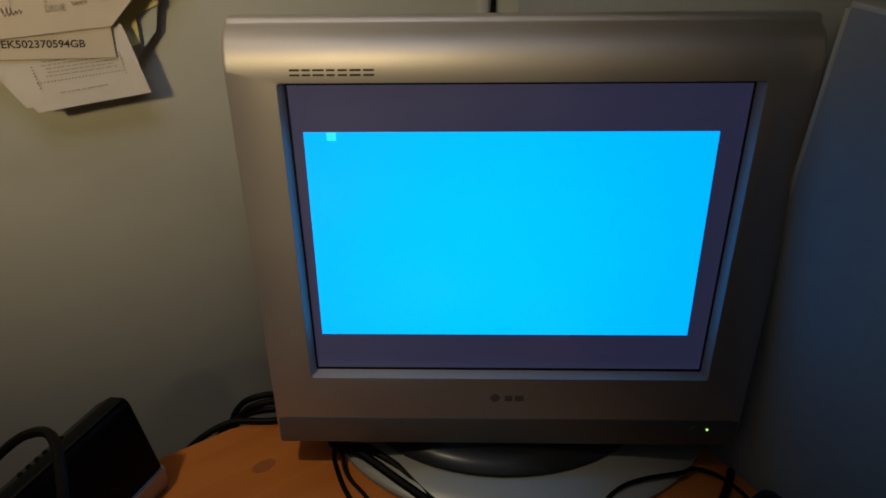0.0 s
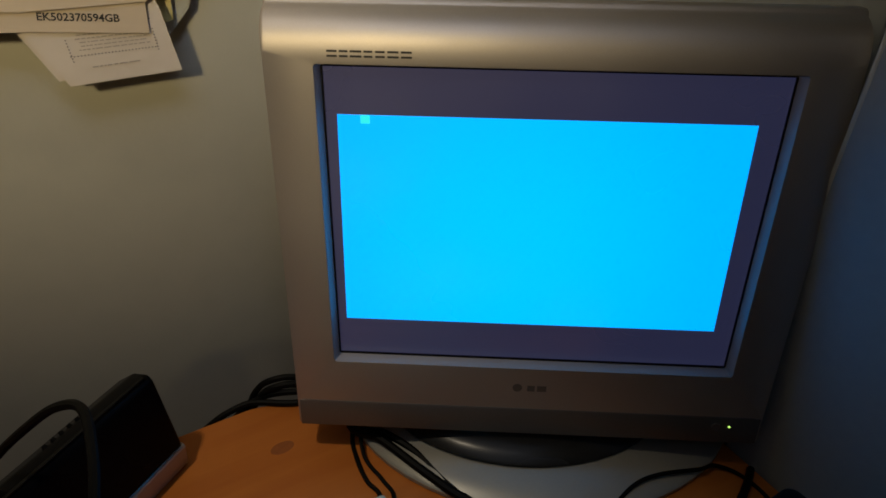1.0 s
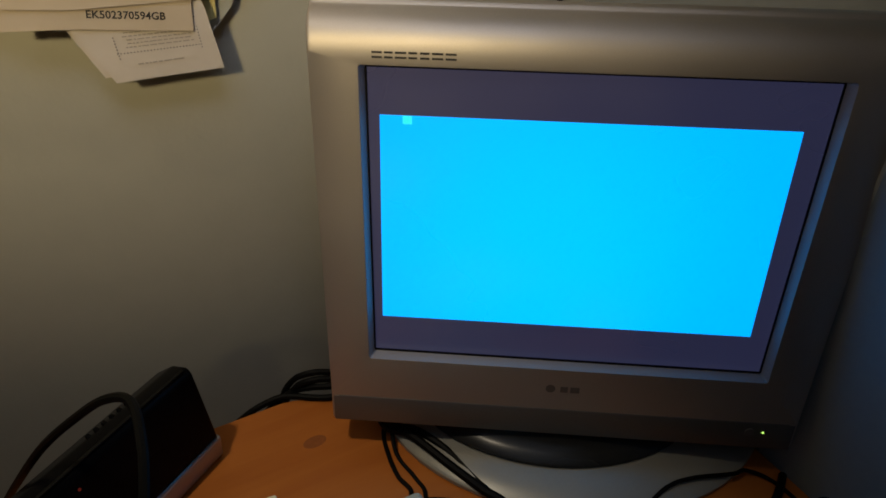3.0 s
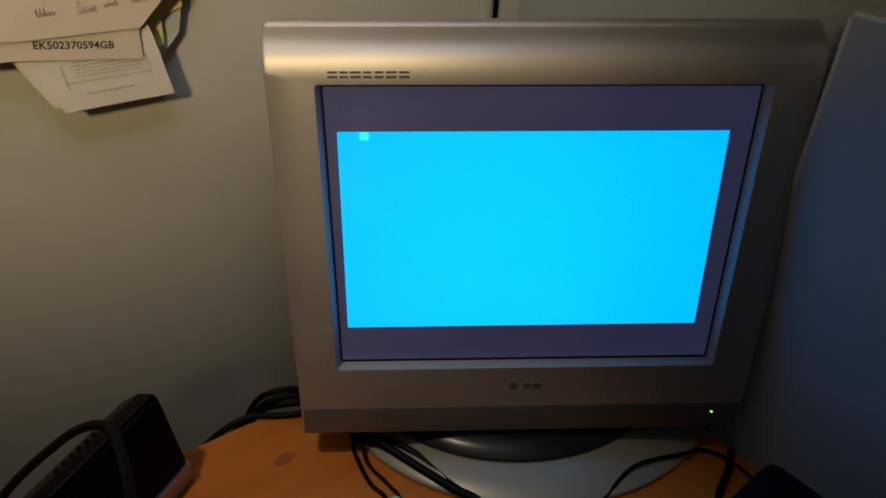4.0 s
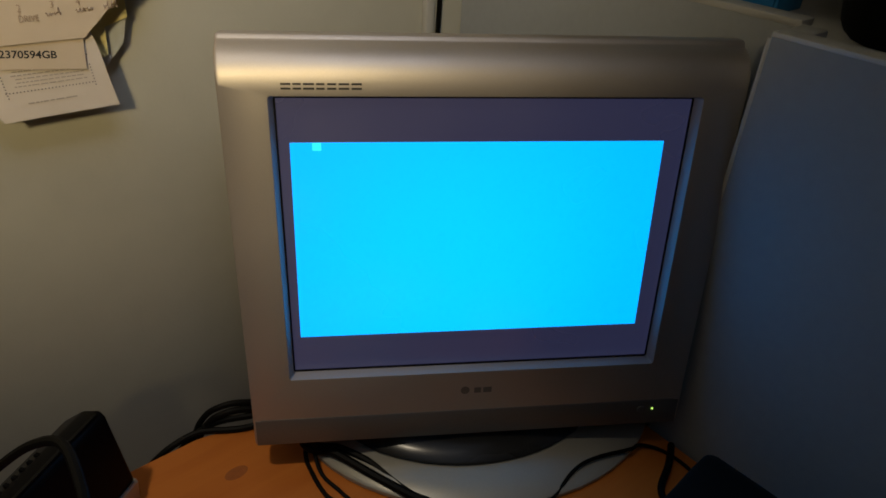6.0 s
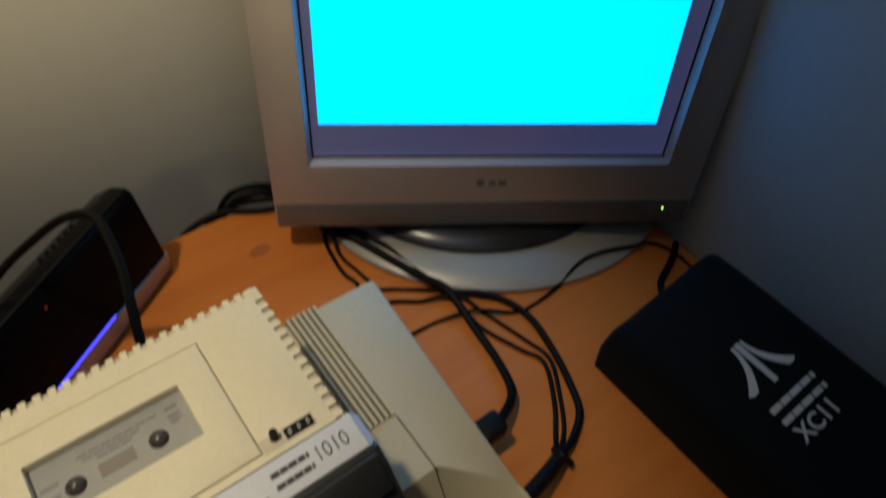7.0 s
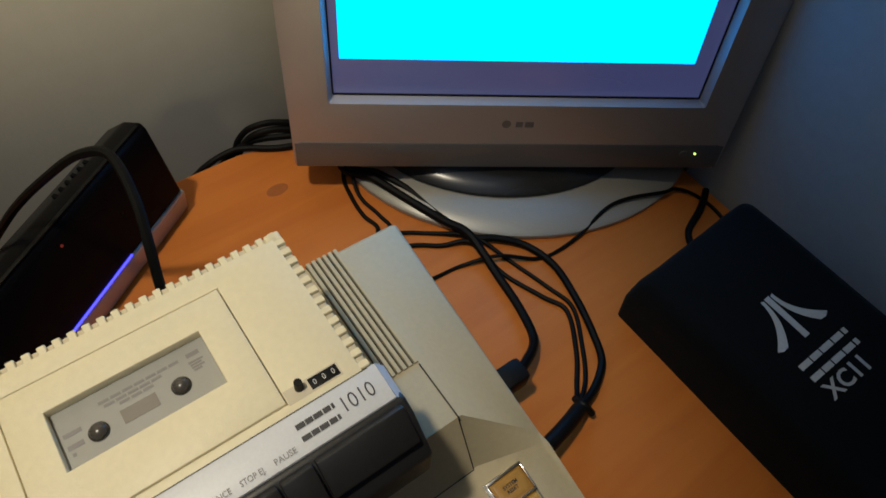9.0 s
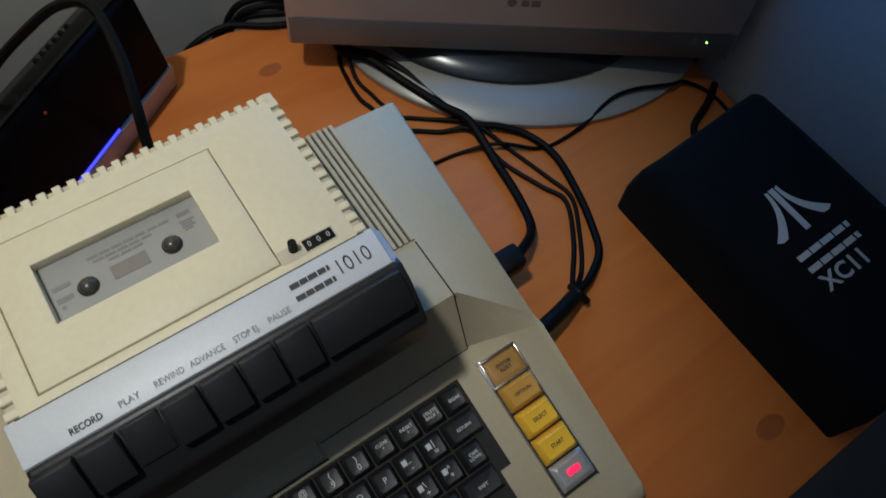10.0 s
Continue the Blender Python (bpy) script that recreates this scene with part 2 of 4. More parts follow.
def rounded_loop(u, v0, v1, r, seg=4):
    """Corner points of a rounded rectangle, from -u to u and v0 to v1."""
    out = []
    for cx, cy, a0 in ((u - r, v1 - r, 0), (-u + r, v1 - r, 90), (-u + r, v0 + r, 180), (u - r, v0 + r, 270)):
        for k in range(seg + 1):
            a = radians(a0 + 90 * k / seg)
            out.append((cx + r * math.cos(a), cy + r * math.sin(a)))
    return out


def loft(loops, close_first=False, close_last=False):
    bm = bmesh.new()
    rings = [[bm.verts.new(p) for p in loop] for loop in loops]
    for a, b in zip(rings, rings[1:]):
        for i in range(len(a)):
            j = (i + 1) % len(a)
            bm.faces.new((a[i], a[j], b[j], b[i]))
    if close_first:
        bm.faces.new(rings[0][::-1])
    if close_last:
        bm.faces.new(rings[-1])
    return bm


def smooth_line(points, n=10):
    p = [Vector(q) for q in points]
    p = [2 * p[0] - p[1]] + p + [2 * p[-1] - p[-2]]
    out = []
    for i in range(1, len(p) - 2):
        for k in range(n):
            t = k / n
            out.append(0.5 * (2 * p[i] + (p[i + 1] - p[i - 1]) * t + (2 * p[i - 1] - 5 * p[i] + 4 * p[i + 1] - p[i + 2]) * t * t + (3 * p[i] - p[i - 1] - 3 * p[i + 1] + p[i + 2]) * t ** 3))
    return out + [p[-2]]


def tube(points, r, sides=8, n=8):
    line = smooth_line(points, n)
    loops = []
    for i, c in enumerate(line):
        way = (line[min(i + 1, len(line) - 1)] - line[max(i - 1, 0)]).normalized()
        side = way.cross(Vector((0, 0, 1)))
        side = side.normalized() if side.length > 0.05 else Vector((1, 0, 0))
        up = side.cross(way).normalized()
        loops.append([c + r * (math.cos(2 * math.pi * k / sides) * side + math.sin(2 * math.pi * k / sides) * up) for k in range(sides)])
    return loft(loops, True, True)


def disc(r, h, sides=24, r2=None):
    bm = bmesh.new()
    bmesh.ops.create_cone(bm, cap_ends=True, segments=sides, radius1=r, radius2=r if r2 is None else r2, depth=h, matrix=Matrix.Translation((0, 0, h / 2)))
    return bm


def lettering(text, size, m, mat, parent, squeeze=1.0, bold=0.0, name="lettering"):
    """Flat raised letters lying in the local xy plane, centred."""
    c = bpy.data.curves.new(name, "FONT")
    c.body, c.size, c.align_x, c.align_y, c.extrude, c.offset, c.resolution_u = text, size, "CENTER", "CENTER", 0.00008, bold, 3
    tmp = new("tmp_text", c)
    me = bpy.data.meshes.new_from_object(tmp)
    bpy.data.objects.remove(tmp)
    me.name = name
    me.materials.clear()
    me.materials.append(mat)
    return shared(name, me, parent, m @ Matrix.Diagonal((squeeze, 1, 1, 1)))


def bars(spans, y0, y1, h=0.0001):
    """Flat plain bars between y0 and y1, one for each span of x."""
    bm = bmesh.new()
    for a, b in spans:
        bmesh.ops.create_cube(bm, size=1, matrix=Matrix.Translation(((a + b) / 2, (y0 + y1) / 2, h / 2)) @ Matrix.Diagonal((b - a, y1 - y0, h, 1)))
    return bm


def bar_parts(name, spans, y0, y1, mat, parent, label, m):
    """Plain printed bars, each a part of its own."""
    for a, b in spans:
        part(name, bars([(a, b)], y0, y1), mat, parent, label, m)


def mark_parts(name, spans, y0, y1, mat, parent, label, m):
    """A maker's mark as plain shapes: two thin bars, one over the other, in each span."""
    h = (y1 - y0) * 0.3
    for a, b in spans:
        for y in (y0, y1 - h):
            part(name, bars([(a, b)], y, y + h), mat, parent, label, m)


def structure(name, bm, mat, label):
    ob = part(name, bm, mat)
    return tagged(ob, label, name.split("_")[0], kind="structure")


# ---- the room ----
structure("floor", box(-3, 2.2, -3, 1.0, -0.1, 0.0), DARKFLOOR, "dark carpeted floor of a dim room")
structure("wall_north", box(-3, 2.2, WALL_Y, WALL_Y + 0.1, 0.0, 2.5), WALLPAINT, "pale grey-green painted wall behind the desk")
structure("wall_south", box(-3, 2.2, -3.1, -3.0, 0.0, 2.5), WALLPAINT, "plain painted wall closing the room")
structure("wall_west", box(-3.1, -3.0, -3, WALL_Y, 0.0, 2.5), WALLPAINT, "plain painted wall closing the room at its side")
structure("wall_east", box(2.2, 2.3, -3, WALL_Y, 0.0, 2.5), WALLPAINT, "plain painted wall beyond the low cabinet")
structure("ceiling", box(-3.1, 2.3, -3.1, WALL_Y + 0.1, 2.5, 2.6), CEIL, "plain white ceiling")

# low partition on the desk's end: a set-back rear panel, a front panel with a pale end
U1, U2, TOP = 0.235, 0.181, 1.169
rear = structure("wall_partition_rear", box(U1, U1 + 0.018, -0.088, WALL_Y - 0.002, 0.0, TOP - 0.006), PANEL, "grey laminated low partition set back beside the monitor")
part("trim", box(U1 - 0.001, U1 + 0.020, -0.088, WALL_Y - 0.002, TOP - 0.006, TOP, 0.001), WHITE, rear, "white top edging")
front = structure("wall_partition_front", box(U2, U2 + 0.018, -1.6, -0.092, 0.0, TOP - 0.004), DARKPANEL, "blue-grey laminated low partition along the desk's end")
part("trim", box(U2 - 0.0005, U2 + 0.019, -1.6, -0.0915, TOP - 0.004, TOP, 0.0008), WHITE, front, "white top edging")
part("end_trim", box(U2 + 0.0005, U2 + 0.0175, -0.092, -0.088, 0.0, TOP - 0.005, 0.001), WHITE, front, "white vertical edging")
post = structure("trim_post", box(U2 + 0.024, U1 - 0.001, -0.110, -0.089, 0.0, TOP - 0.002, 0.002), WHITE, "white upright post between two partition panels")

cab = thing("low_cabinet", pose(0.26, -0.7, 0), "white low cabinet behind the partition with things on top", "cabinet")
part("body", box(0.0, 0.42, -0.9, 1.01, 0.0, 1.13, 0.003), WHITE, cab)
part("top", box(-0.004, 0.44, -0.9, 1.012, 1.131, 1.150, 0.003), WHITE, cab, "white ledge")

fold = thing("blue_folder", pose(0.315, 0.028, 1.150), "bright blue cardboard folder standing on the white ledge", "folder")
part("cover", box(0.0, 0.004, -0.052, 0.062, 0.0, 0.21, 0.001), BLUECARD, fold)
part("spine", box(0.0, 0.05, -0.056, -0.0525, 0.0, 0.21, 0.001), BLUECARD, fold)
part("pages", box(0.0045, 0.045, -0.05, 0.059, 0.004, 0.205, 0.001), PAPERWHITE, fold, "white pages")
bag = thing("black_bag", pose(0.30, -0.17, 1.150), "black fabric bag lying on the white ledge", "bag")
bg = box(-0.045, 0.16, -0.22, 0.075, 0.0, 0.16, 0.03, 4)
part("bag_body", bg, FABRIC, bag)
part("strap", tube([(-0.04, -0.15, 0.10), (-0.03, -0.1, 0.19), (-0.02, 0.0, 0.19), (-0.035, 0.05, 0.10)], 0.008), FABRIC, bag)
crate = thing("black_box", pose(0.33, 0.19, 1.150), "black cardboard box standing on the white ledge", "box")
part("box_body", box(0.0, 0.2, -0.095, 0.115, 0.0, 0.15, 0.003), BLACK, crate)
part("lid", box(-0.003, 0.203, -0.098, 0.118, 0.151, 0.19, 0.003), BLACK, crate)

trunk = thing("cable_trunking", pose(0.187, WALL_Y, 0.0), "white plastic cable trunking running up the painted wall", "trunking")
part("channel", box(-0.012, 0.0, -0.009, 0.0, 0.02, 2.49, 0.001), WHITE, trunk)
wire = thing("wall_cable", pose(0.196, WALL_Y - 0.006, 0.0), "thin black cable running down the wall beside white trunking", "cable")
part("lead", tube([(0, 0, 0.05), (0.002, 0, 0.5), (-0.001, 0, 1.0), (0.001, 0, 1.15), (-0.003, 0, 1.4), (0.0, 0, 2.4)], 0.0032), CABLE, wire)

# ---- the desk ----
desk = thing("desk", pose(-0.51, -0.13, 0), "orange beech laminate desk against a painted wall", "desk")
plan = [(-0.70, -0.307), (0.6885, -0.307), (0.6885, 0.225), (0.672, 0.262), (0.640, 0.276), (0.400, 0.280), (0.362, 0.287), (0.330, 0.303), (0.313, 0.309), (0.300, 0.311), (-0.70, 0.311)]
top = part("desktop", prism(plan, "z", 0.725, DESK, 0.0025), WOOD, desk)
for x, y, r in ((0.315, 0.248, 0.0085), (0.476, -0.262, 0.0105)):
    k = disc(r, 0.00005, 20)
    bmesh.ops.scale(k, vec=(1.35, 0.8, 1), verts=k.verts[:])
    part("knot", k, KNOT, top, "darker knot in the wood", Matrix.Translation((x, y, DESK)))
part("side_panel", box(0.655, 0.68, -0.28, 0.255, 0.0, 0.7245, 0.002), WOOD, desk)
part("side_panel", box(-0.69, -0.665, -0.28, 0.29, 0.0, 0.7245, 0.002), WOOD, desk)
part("back_panel", box(-0.6645, 0.6545, 0.20, 0.215, 0.35, 0.7245, 0.001), WOOD, desk)

# ---- the monitor ----
TILT = radians(7.955)
ct, sn = math.cos(TILT), math.sin(TILT)
FACE = Matrix(((1, 0, 0, 0), (0, sn, -ct, 0), (0, ct, sn, 0.1137), (0, 0, 0, 1)))  # u, v on the face and d out of it
monitor = thing("crt_monitor", pose(0, 0, DESK, 0, 0, -32.8), "silver flat-faced tube monitor showing a blank blue picture", "monitor")


def ring(u, v0, v1, d, r):
    return [(x, y, d) for x, y in rounded_loop(u, v0, v1, r)]


inner = loft([ring(0.1662, 0.0006, 0.2494, -0.016, 0.002), ring(0.1664, 0.0004, 0.2496, -0.0090, 0.002), ring(0.1692, -0.0013, 0.2513, 0.0008, 0.0025)])
part("inner_rim", inner, RIM, monitor, "silver sloping rim inside the front frame", FACE, 50)
bezel = loft([ring(0.1689, -0.0011, 0.2511, -0.0004, 0.0025), ring(0.1694, -0.0016, 0.2516, 0.0008, 0.0025),
              ring(0.1704, -0.0027, 0.2528, 0.0010, 0.0025), ring(0.2035, -0.0450, 0.2610, 0.0012, 0.002),
              ring(0.2046, -0.0690, 0.2665, 0.0004, 0.0025), ring(0.2052, -0.0735, 0.2730, -0.0012, 0.003), ring(0.2056, -0.0748, 0.2785, -0.0042, 0.003), ring(0.2058, -0.0752, 0.2838, -0.0085, 0.003),
              ring(0.2060, -0.0754, 0.2878, -0.0145, 0.003), ring(0.2060, -0.0755, 0.2888, -0.0175, 0.003), ring(0.2060, -0.0755, 0.2900, -0.0184, 0.003), ring(0.2060, -0.0755, 0.2922, -0.0192, 0.003), ring(0.2060, -0.0755, 0.2932, -0.0206, 0.003), ring(0.2060, -0.0756, 0.2934, -0.0310, 0.003)])
part("bezel", bezel, SILVER, monitor, "silver plastic front frame", FACE, 50)
shell = loft([ring(0.2052, -0.0738, 0.2922, -0.0312, 0.003), ring(0.203, -0.072, 0.287, -0.055, 0.006), ring(0.170, -0.05, 0.27, -0.125, 0.02),
              ring(0.115, -0.01, 0.235, -0.205, 0.03), ring(0.085, 0.02, 0.20, -0.245, 0.03), ring(0.070, 0.03, 0.18, -0.262, 0.03)], False, True)
part("rear_shell", shell, SILVERDARK, monitor, "grey plastic rear housing", FACE)
part("screen", box(-0.1650, 0.1650, 0.0020, 0.2480, -0.030, -0.0105), GLASS, monitor, "dark glossy glass", FACE)
for a, b, c, d in ((-0.1668, 0.1668, 0.0002, 0.0019), (-0.1668, 0.1668, 0.2481, 0.2498), (-0.1668, -0.1651, 0.0019, 0.2481), (0.1651, 0.1668, 0.0019, 0.2481)):
    part("gasket", box(a, b, c, d, -0.020, -0.0095), BLACK, monitor, "black rubber rim", FACE)
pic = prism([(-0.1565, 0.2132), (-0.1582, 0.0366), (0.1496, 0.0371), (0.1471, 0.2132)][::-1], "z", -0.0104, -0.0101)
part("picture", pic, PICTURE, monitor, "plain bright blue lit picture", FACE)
part("cursor", box(-0.1395, -0.1325, 0.2068, 0.2130, -0.0100, -0.0098), CURSOR, monitor, "pale cyan square", FACE)
mark_parts("maker_mark", [(-0.1592, -0.1520), (-0.1505, -0.1445), (-0.1430, -0.1350), (-0.1335, -0.1275), (-0.1255, -0.1190), (-0.1172, -0.1095), (-0.1078, -0.1003)], 0.2566, 0.2614, INK, monitor, "dark printed mark", FACE @ Matrix.Translation((0, 0, 0.0014)))
em = disc(0.0042, 0.0004, 20)
part("emblem", em, SILVERDARK, monitor, "round dull emblem", FACE @ Matrix.Translation((-0.0105, -0.0215, 0.0008)))
bar_parts("emblem_mark", [(-0.002, 0.0045), (0.0065, 0.0145)], -0.0247, -0.0187, SILVERDARK, monitor, "dull printed mark", FACE @ Matrix.Translation((0, 0, 0.0013)))
part("lower_trim", box(-0.2030, 0.2030, -0.0722, -0.0450, 0.0006, 0.0017, 0.0004), CHIN, monitor, "dull darker trim along the bottom", FACE)
part("groove", prism([(-0.0452, 0.0005), (-0.0452, 0.0014), (-0.0446, 0.0016), (-0.0440, 0.0014), (-0.0440, 0.0005)], "x", -0.198, 0.198), SILVERDARK, monitor, "fine moulded line", FACE)
part("power_button", disc(0.0042, 0.0035, 20, 0.0038), SILVERDARK, monitor, "round push button", FACE @ Matrix.Translation((0.1655, -0.0545, -0.0006)))
part("power_light", disc(0.0011, 0.0012, 12, 0.0009), GREENLED, monitor, "green lit power light", FACE @ Matrix.Translation((0.1772, -0.0543, 0.0012)))


def dish(cx, cy, shapes, sides=56):
    return [[(cx + a * math.cos(2 * math.pi * k / sides), cy + b * math.sin(2 * math.pi * k / sides), z) for k in range(sides)] for a, b, z in shapes]


base = loft(dish(0.016, 0.083, [(0.190, 0.146, 0.0), (0.196, 0.151, 0.002), (0.196, 0.151, 0.006), (0.193, 0.148, 0.0085), (0.170, 0.134, 0.0125), (0.150, 0.120, 0.0165), (0.135, 0.105, 0.018), (0.08, 0.06, 0.018)]), True, True)
part("foot", base, BASEGREY, monitor, "pale silver oval foot", None, 40)
bowl = loft(dish(0.0, 0.075, [(0.055, 0.045, 0.0182), (0.146, 0.1045, 0.0184), (0.1475, 0.1055, 0.0195), (0.146, 0.1040, 0.0215), (0.138, 0.0960, 0.0260), (0.126, 0.0850, 0.0330), (0.120, 0.0815, 0.0430), (0.118, 0.0805, 0.0560)]), True, True)
part("swivel", bowl, BOWL, monitor, "dark shiny swivel bowl", None, 50)
part("neck", box(-0.12, 0.12, 0.03, 0.14, 0.045, 0.075, 0.01), SILVERDARK, monitor)

# ---- the home computer ----
comp = thing("home_computer", pose(-0.3615, -0.2, DESK), "beige plastic home computer with a black built-in keyboard", "computer")
DEPTH = [(0.163, 0.010), (0.166, 0.090), (0.161, 0.1005), (0.004, 0.1005), (-0.021, 0.0535), (-0.166, 0.030), (-0.173, 0.024), (-0.172, 0.010)]
EDGE = [(0.162, 0.010), (0.166, 0.089), (0.161, 0.0985), (-0.028, 0.0605), (-0.036, 0.0565), (-0.166, 0.0285), (-0.172, 0.023), (-0.171, 0.010)]
body = loft([[(x, y, z) for y, z in shape] for x, shape in ((-0.2035, EDGE), (-0.152, DEPTH), (0.152, DEPTH), (0.2035, EDGE))], True, True)
bmesh.ops.bevel(body, geom=[e for e in body.edges if abs(e.verts[0].co.x) > 0.2 and abs(e.verts[1].co.x) > 0.2 or abs(e.verts[0].co.y) > 0.155 and abs(e.verts[1].co.y) > 0.155], offset=0.004, segments=3, profile=0.5, affect="EDGES")
part("case", body, BEIGE, comp, "beige textured plastic case", None, 40)
for x in (-0.17, 0.17):
    for y in (-0.14, 0.13):
        part("rubber_foot", disc(0.009, 0.0105, 16), BLACK, comp, "", Matrix.Translation((x, y, 0.0)))
TOPZ = 0.1005
# cartridge door and its seams
part("seam", box(0.1490, 0.1500, 0.002, 0.050, TOPZ - 0.001, TOPZ + 0.0003), SEAM, comp, "thin dark seam")
slope = Matrix.Translation((0, -0.0085, (TOPZ + 0.0535) / 2)) @ Matrix.Rotation(math.atan2(0.047, 0.025), 4, "X")
part("seam", box(0.1490, 0.1498, -0.0265, 0.0260, -0.001, 0.0003), SEAM, comp, "thin dark seam", slope)
deck = Matrix.Translation((0, -0.021, 0.0535)) @ Matrix.Rotation(math.atan2(0.0235, 0.145), 4, "X")
part("seam", box(0.0300, 0.1495, -0.0012, -0.0004, -0.001, 0.0005), SEAM, comp, "thin dark seam", deck)
part("door_lip", box(-0.150, 0.0285, -0.0105, 0.004, -0.002, 0.0040, 0.0015), BEIGE, comp, "raised door lip", deck)
part("seam", box(-0.150, 0.0300, -0.0128, -0.0112, -0.001, 0.0005), SEAM, comp, "thin dark seam", deck)
# ventilation slots: a dark trough with ribs
for side in (1, -1):
    c = 0.1385 * side
    part("vent_trough", box(c - 0.0155, c + 0.0110, 0.052, 0.1620, TOPZ - 0.004, TOPZ + 0.0004), SEAM, comp, "dark slotted opening")
    rib_mesh = finish(prism([(-0.0018, 0.0), (-0.0013, 0.0022), (0.0013, 0.0022), (0.0018, 0.0)], "y", 0.0515, 0.1628), "vent_rib", BEIGE)
    for k in range(6):
        shared("vent_rib", rib_mesh, comp, Matrix.Translation((c - 0.0132 + 0.0046 * k, 0, TOPZ)))

# keyboard well, keys
well_plan = [(-0.190, -0.140), (0.1215, -0.140), (0.1215, -0.0815), (0.1305, -0.0815), (0.1305, -0.0145), (-0.190, -0.0145)]
KB = Matrix.Translation((0, -0.021, 0.0535)) @ Matrix.Rotation(math.atan2(0.0235, 0.145), 4, "X") @ Matrix.Translation((0, 0.0, 0.0))
part("key_well", prism(well_plan, "z", -0.006, 0.0006), SEAM, comp, "black keyboard opening", KB)


def keycap(w, d=0.0172, h=0.0085, top_in=0.0028):
    lo, mid, hi = w / 2, w / 2 - top_in * 0.75, w / 2 - top_in
    dl, dm, dh = d / 2, d / 2 - top_in * 0.75, d / 2 - top_in

    def r(a, b, z, rad):
        return [(x, y, z) for x, y in rounded_loop(a, -b, b, rad, 2)]
    return loft([r(lo, dl, 0, 0.001), r(lo, dl, 0.002, 0.001), r(mid, dm, h * 0.93, 0.0018), r(hi, dh, h, 0.0018), r(hi * 0.5, dh * 0.5, h - 0.0006, 0.001)], True, True)


PITCH = 0.0190
# rows from the back: right end of the row, widths in key units from the right, legends
ROWS = [
    (0.1290, -0.0245, [1] * 15, ["BREAK", "DELETE\nBACK S", "INSERT\n>", "CLEAR\n<", ")\n0", "(\n9", "@\n8", "'\n7", "&\n6", "%\n5", "$\n4", "#\n3", "\"\n2", "!\n1", "ESC"]),
    (0.1290, -0.0435, [1.5] + [1] * 12 + [1.6], ["RETURN", "|\n=", "_\n-", "P", "O", "I", "U", "Y", "T", "R", "E", "W", "Q", "TAB"]),
    (0.1200, -0.0625, [1] + [1] * 12 + [1.6], ["CAPS\nLOWR", "^\n*", "\\\n+", ":\n;", "L", "K", "J", "H", "G", "F", "D", "S", "A", "CTRL"]),
    (0.1200, -0.0815, [1.6] + [1] * 11 + [2], ["SHIFT", "?\n/", "]\n.", "[\n,", "M", "N", "B", "V", "C", "X", "Z", "", "SHIFT"]),
]
cap_mesh = {}
SHIFT_Y = -0.0015
for right, y, widths, legends in ROWS:
    x = right
    for w, text in zip(widths, legends):
        size = w * PITCH - 0.0016
        if w not in cap_mesh:
            cap_mesh[w] = finish(keycap(size), "key", KEYBLACK)
        key = shared("key", cap_mesh[w], comp, KB @ Matrix.Translation((x - w * PITCH / 2, y, 0.0008)))
        if text:
            long = max(len(s) for s in text.split("\n")) > 2
            lettering(text, 0.0030 if long else 0.0056, Matrix.Translation((0, 0, 0.0086)), KEYPRINT, key, 1.0, 0.00006, "legend")
            if text in ("|\n=", "_\n-", "^\n*", "\\\n+"):
                part("arrow_block", box(-0.0052, -0.0016, 0.0002, 0.0042, 0.0079, 0.0087), KEYPRINT, key, "white cursor block")
        x -= w * PITCH
part("space_bar", keycap(0.170, 0.017), KEYBLACK, comp, "long black space bar", KB @ Matrix.Translation((-0.03, -0.1020, 0.0008)))

# console keys in a sloping chrome strip
CON = KB @ Matrix.Translation((0.1635, -0.0145, 0.0))
part("console_tray", box(-0.0158, 0.0158, -0.1060, 0.0010, -0.002, 0.0008, 0.0004), SEAM, comp, "dark recess round the console keys", CON)
for x in (-0.0160, 0.0150):
    part("console_rail", box(x, x + 0.0010, -0.1065, 0.0015, -0.001, 0.0016), CHROME, comp, "thin bright edge", CON)
con = [("console_key", BROWNKEY, "SYSTEM\nRESET", "brown-gold key in a chrome frame", 0.0045), ("console_key", AMBER, "OPTION", "amber key", 0.0085), ("console_key", YELLOWKEY, "SELECT", "yellow key", 0.0085), ("console_key", YELLOWKEY, "START", "yellow key", 0.0085)]
for k, (nm, mat, text, lab, h) in enumerate(con):
    key = part(nm, keycap(0.0278, 0.0192, h, 0.0030), mat, comp, lab, CON @ Matrix.Translation((0, -0.0104 - 0.0208 * k, 0.0008)))
    lettering(text, 0.0036, Matrix.Translation((0, 0, h + 0.0002)), INK, key, 1.0, 0.00006, "legend")
for y0, y1 in ((-0.0012, 0.0008), (-0.0212, -0.0196)):
    part("chrome_frame", box(-0.0150, 0.0150, y0, y1, 0.0008, 0.0062, 0.0004), CHROME, comp, "bright chrome bar", CON)
for x in (-0.0152, 0.0140):
    part("chrome_frame", box(x, x + 0.0012, -0.0195, -0.0013, 0.0008, 0.0062, 0.0003), CHROME, comp, "bright chrome bar", CON)
led = part("lamp_housing", keycap(0.0278, 0.0192, 0.0050, 0.0035), GREYKEY, comp, "silver-grey lamp housing", CON @ Matrix.Translation((0, -0.0104 - 0.0208 * 4, 0.0008)))
part("power_lamp", box(-0.0048, 0.0054, -0.0021, 0.0023, 0.0042, 0.0060, 0.0006), REDLED, led, "glowing red lamp")
